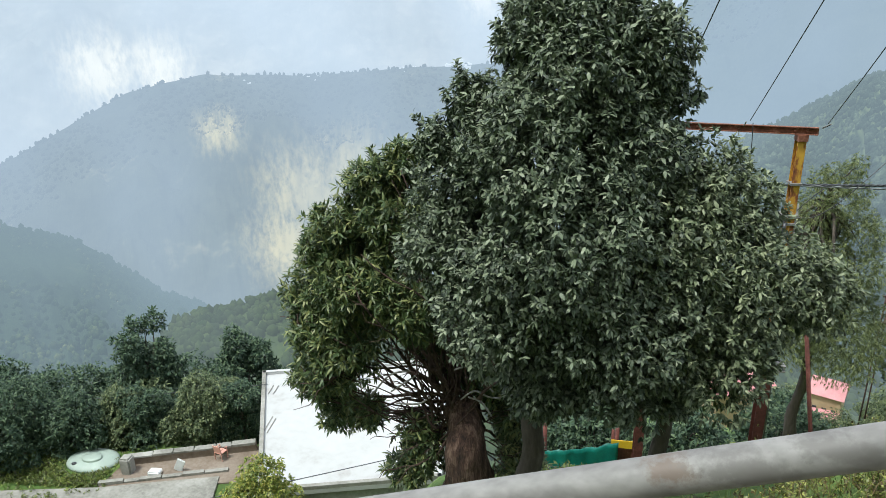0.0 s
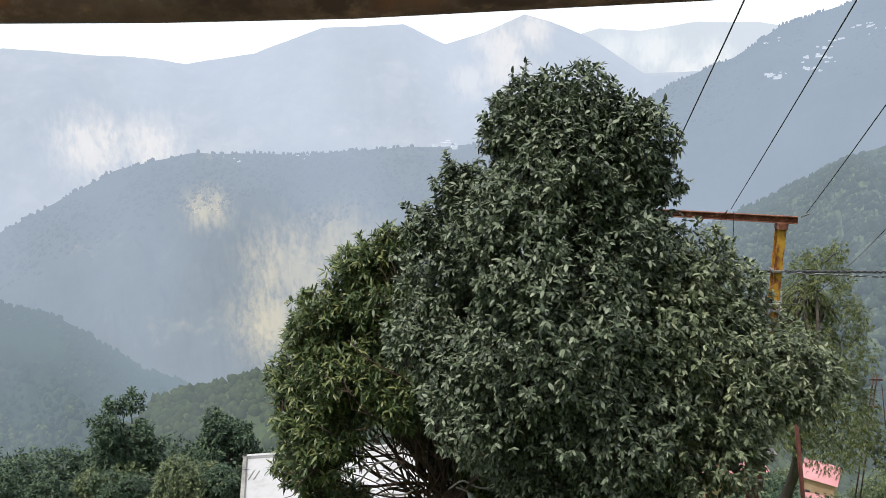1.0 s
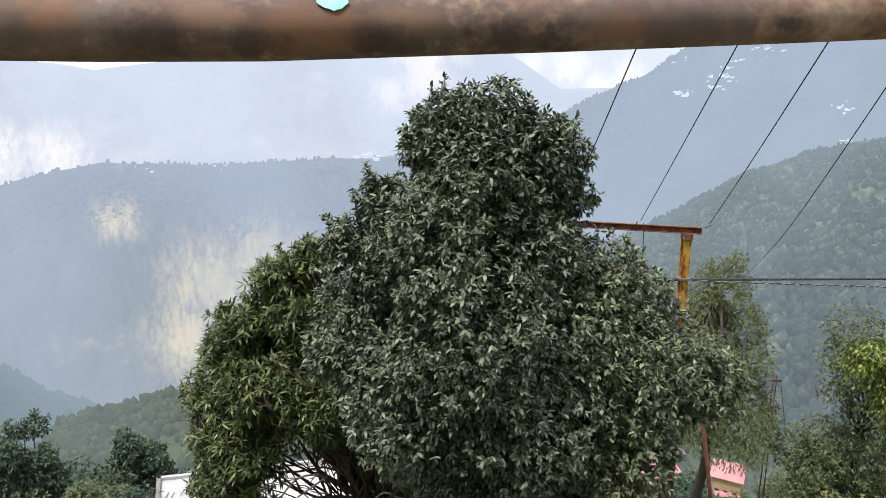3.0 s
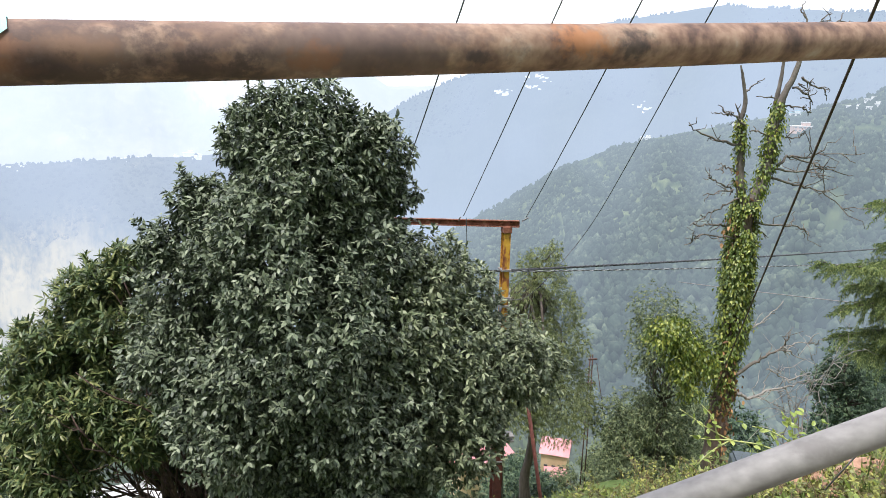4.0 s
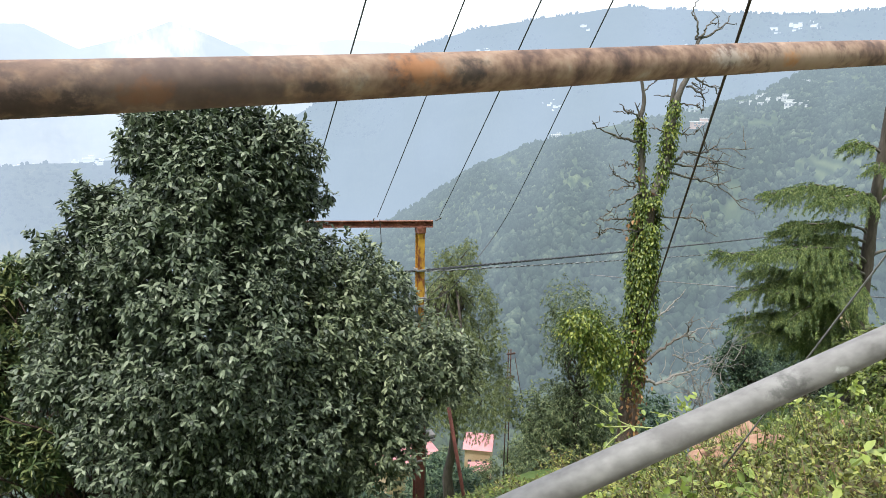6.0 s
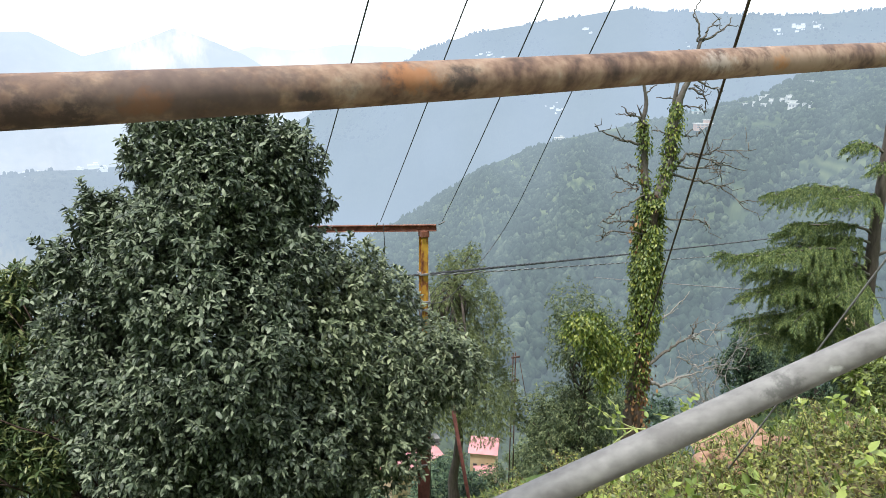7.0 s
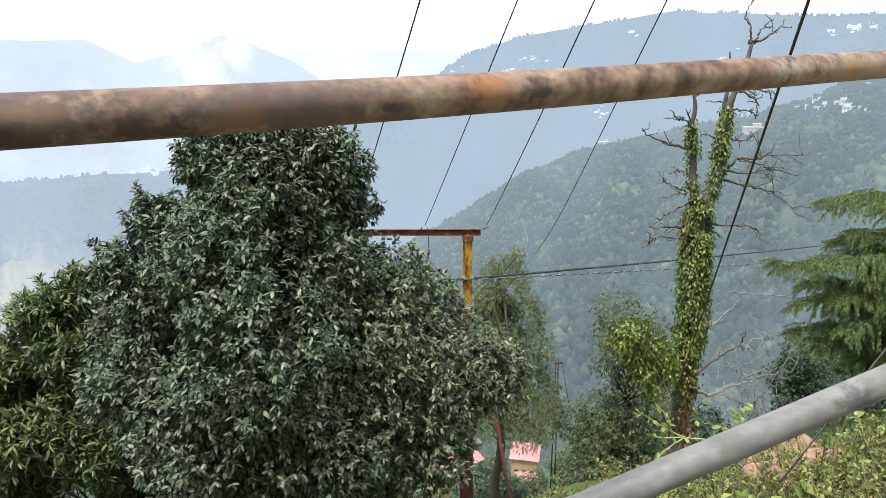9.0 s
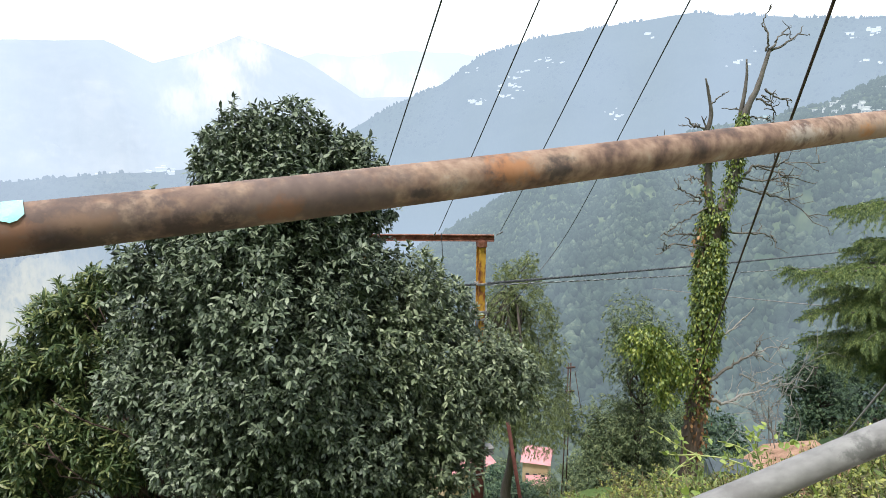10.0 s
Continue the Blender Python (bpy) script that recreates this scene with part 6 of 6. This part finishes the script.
def soil_bank():
    rng = np.random.default_rng(104)
    for x, y, rx, ry, h in ((4.95, 4.75, 0.34, 0.3, 0.42), (5.6, 4.75, 0.4, 0.3, 0.44), (7.3, 5.2, 0.2, 0.2, 0.5), (2.95, 3.4, 0.14, 0.2, 0.62), (6.9, 5.0, 0.3, 0.3, 0.36)):
        z = float(hill(x, y))
        v, f = [], []
        n = 18
        for j in range(7):
            for i in range(n):
                a = 2 * math.pi * i / n
                k = math.cos(j / 6 * math.pi / 2)
                q = 1 + 0.22 * noise.noise(Vector((x + math.cos(a) * 1.5, y + math.sin(a) * 1.5, j * 0.4)))
                v.append((x + rx * k * q * math.cos(a), y + ry * k * q * math.sin(a), z - 0.1 + h * math.sin(j / 6 * math.pi / 2) * q))
        for j in range(6):
            for i in range(n):
                f.append((j * n + i, j * n + (i + 1) % n, (j + 1) * n + (i + 1) % n, (j + 1) * n + i))
        ob = put("soil_mound", mesh_from("soil_mound", v, f, M_SOIL, True))
        tagged(ob, "mound of bare orange earth among the weeds", "earth", "soil mounds")


soil_bank()


# ---------------------------------------------------------------- forest and houses on the far hills
def blob(rng):
    """A low crown with an uneven outline."""
    bm = bmesh.new()
    bmesh.ops.create_icosphere(bm, subdivisions=1, radius=1.0)
    v = np.array([p.co for p in bm.verts])
    t = np.array([[p.index for p in f.verts] for f in bm.faces])
    bm.free()
    return v * (1 + rng.normal(0, 0.16, (len(v), 1))), t


def forest(name, label, rows, n, k0, k1, size, mat, seed, crest_n=0, clumped=0.0, a_lim=None, tall=1.25, clear=()):
    rng = np.random.default_rng(seed)
    blobs = [blob(rng) for _ in range(8)]
    K, A = rows.shape[:2]
    kk = np.concatenate([rng.uniform(k0, k1, n), np.full(crest_n, 40.0)])
    aa = rng.uniform(*(a_lim or (0, 1)), len(kk)) * (A - 1.01)
    ki, ai = kk.astype(int), aa.astype(int)
    fk, fa = (kk - ki)[:, None], (aa - ai)[:, None]
    p = (rows[ki, ai] * (1 - fk) + rows[np.minimum(ki + 1, K - 1), ai] * fk) * (1 - fa) + (rows[ki, ai + 1] * (1 - fk) + rows[np.minimum(ki + 1, K - 1), ai + 1] * fk) * fa
    arr = []
    for i in range(len(p)):
        if i >= n and noise.noise(Vector((p[i][0], p[i][1], 0)) * (38.0 / np.linalg.norm(p[i][:2])) + Vector((0.4, 0.7, 0.2))) < -0.12:
            continue
        if any(abs(math.degrees(math.atan2(p[i][0], p[i][1])) - a) / ha + abs(math.degrees(math.atan2(p[i][2] - 1.3, math.hypot(p[i][0], p[i][1]))) - e) / he < 1 + 0.5 * math.sin(i) for a, e, ha, he in clear):
            continue
        if clumped and i < n:
            d = np.linalg.norm(p[i][:2])
            if noise.fractal(Vector((p[i][0], p[i][1], p[i][2])) * (7.3 / d) + Vector((0.37, 1.61, 0.83)), 0.7, 2.2, 5) < clumped - 0.62:
                continue
        v, t = blobs[i % 8]
        s = size * rng.uniform(0.55, 1.3)
        c, sn = math.cos(i * 1.7), math.sin(i * 1.7)
        v = np.stack([v[:, 0] * c - v[:, 1] * sn, v[:, 0] * sn + v[:, 1] * c, v[:, 2] * tall * rng.uniform(0.8, 1.4)], 1) * s
        arr.append((v + p[i] + [0, 0, s * 0.5], t))
    v, t = join(arr)
    ob = put(name, fast_mesh(name, v, t, mat, True))
    return tagged(ob, label, "forest", kind="stuff")


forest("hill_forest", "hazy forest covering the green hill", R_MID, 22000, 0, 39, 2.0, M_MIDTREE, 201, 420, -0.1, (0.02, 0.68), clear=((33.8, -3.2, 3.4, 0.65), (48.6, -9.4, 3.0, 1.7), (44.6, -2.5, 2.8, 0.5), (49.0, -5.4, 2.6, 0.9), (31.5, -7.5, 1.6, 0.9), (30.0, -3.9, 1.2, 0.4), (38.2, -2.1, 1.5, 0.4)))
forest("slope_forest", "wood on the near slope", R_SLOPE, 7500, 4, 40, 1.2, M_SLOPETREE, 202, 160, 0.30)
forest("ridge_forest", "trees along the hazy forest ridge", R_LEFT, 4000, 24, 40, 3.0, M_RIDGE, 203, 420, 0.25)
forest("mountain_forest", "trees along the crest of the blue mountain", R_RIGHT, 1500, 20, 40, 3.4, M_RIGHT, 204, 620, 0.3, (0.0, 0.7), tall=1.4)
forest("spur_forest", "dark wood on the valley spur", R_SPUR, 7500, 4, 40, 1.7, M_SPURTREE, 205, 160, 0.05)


def on_ridge(rows, az, el):
    """The nearest place on a ridge seen at that azimuth and elevation from the railing."""
    a = np.degrees(np.arctan2(rows[0, :, 0], rows[0, :, 1]))
    i = int(np.abs(a - az).argmin())
    col = rows[:41, i]
    e = np.degrees(np.arctan2(col[:, 2] - 1.3, np.hypot(col[:, 0], col[:, 1])))
    k = int(np.abs(e - el).argmin())
    return col[k]


def hill_block(label, at, w, d, h, turn, wall_mat, roof_mat, storeys, rng):
    """A flat-roofed hill house: walls, a roof slab that overhangs, a smaller room on top, windows in rows."""
    root = tagged(empty("hill_house", at), label, "house")
    m = Matrix.Translation(at) @ Matrix.Rotation(turn, 4, "Z")

    def piece(name, size, place, mat):
        bm = box_bm(size, place)
        bmesh.ops.transform(bm, matrix=m, verts=bm.verts)
        part(name, bm, mat, root)

    piece("wall", (w, d, h), (0, 0, h / 2 - 0.3 * h), wall_mat)
    piece("roof", (w * 1.10, d * 1.15, h * 0.09), (0, 0, h * 0.745), roof_mat)
    if rng.uniform() < 0.6:
        side = rng.choice([-1, 1])
        piece("wall", (w * 0.4, d * 0.7, h * 0.42), (side * w * 0.26, d * 0.1, h * 1.0), wall_mat)
        piece("roof", (w * 0.46, d * 0.8, h * 0.06), (side * w * 0.26, d * 0.1, h * 1.24), roof_mat)
    n = 4 if storeys else 0
    for r in range(storeys):
        for i in range(n):
            piece("window", (w * 0.13, d * 0.05, h * 0.34 / storeys), ((i - (n - 1) / 2) * w * 0.24, -d / 2, h * (0.70 * (r + 0.52) / storeys)), M_FARGLASS)
    return root


def hill_houses(rows, spots, group, label, wall_mat, roof_mat, storeys=0, size=1.0):
    rng = np.random.default_rng(len(spots))
    if not storeys:
        spots = [(az + rng.uniform(-0.45, 0.45) * i, el + rng.uniform(-0.12, 0.12) * i, w * (0.62 if i == 0 else rng.uniform(0.2, 0.5))) for az, el, w in spots for i in range(4)]
    for az, el, w in spots:
        p = on_ridge(rows, az, el)
        d = math.hypot(p[0], p[1])
        wid = 0.85 * w * size * d / 1250
        ob = hill_block(label, (p[0], p[1], p[2]), wid, wid * 0.5, wid * rng.uniform(0.34, 0.48), radians(-az + rng.uniform(-22, 22)), wall_mat, roof_mat, storeys, rng)
        tagged(ob, group=group)


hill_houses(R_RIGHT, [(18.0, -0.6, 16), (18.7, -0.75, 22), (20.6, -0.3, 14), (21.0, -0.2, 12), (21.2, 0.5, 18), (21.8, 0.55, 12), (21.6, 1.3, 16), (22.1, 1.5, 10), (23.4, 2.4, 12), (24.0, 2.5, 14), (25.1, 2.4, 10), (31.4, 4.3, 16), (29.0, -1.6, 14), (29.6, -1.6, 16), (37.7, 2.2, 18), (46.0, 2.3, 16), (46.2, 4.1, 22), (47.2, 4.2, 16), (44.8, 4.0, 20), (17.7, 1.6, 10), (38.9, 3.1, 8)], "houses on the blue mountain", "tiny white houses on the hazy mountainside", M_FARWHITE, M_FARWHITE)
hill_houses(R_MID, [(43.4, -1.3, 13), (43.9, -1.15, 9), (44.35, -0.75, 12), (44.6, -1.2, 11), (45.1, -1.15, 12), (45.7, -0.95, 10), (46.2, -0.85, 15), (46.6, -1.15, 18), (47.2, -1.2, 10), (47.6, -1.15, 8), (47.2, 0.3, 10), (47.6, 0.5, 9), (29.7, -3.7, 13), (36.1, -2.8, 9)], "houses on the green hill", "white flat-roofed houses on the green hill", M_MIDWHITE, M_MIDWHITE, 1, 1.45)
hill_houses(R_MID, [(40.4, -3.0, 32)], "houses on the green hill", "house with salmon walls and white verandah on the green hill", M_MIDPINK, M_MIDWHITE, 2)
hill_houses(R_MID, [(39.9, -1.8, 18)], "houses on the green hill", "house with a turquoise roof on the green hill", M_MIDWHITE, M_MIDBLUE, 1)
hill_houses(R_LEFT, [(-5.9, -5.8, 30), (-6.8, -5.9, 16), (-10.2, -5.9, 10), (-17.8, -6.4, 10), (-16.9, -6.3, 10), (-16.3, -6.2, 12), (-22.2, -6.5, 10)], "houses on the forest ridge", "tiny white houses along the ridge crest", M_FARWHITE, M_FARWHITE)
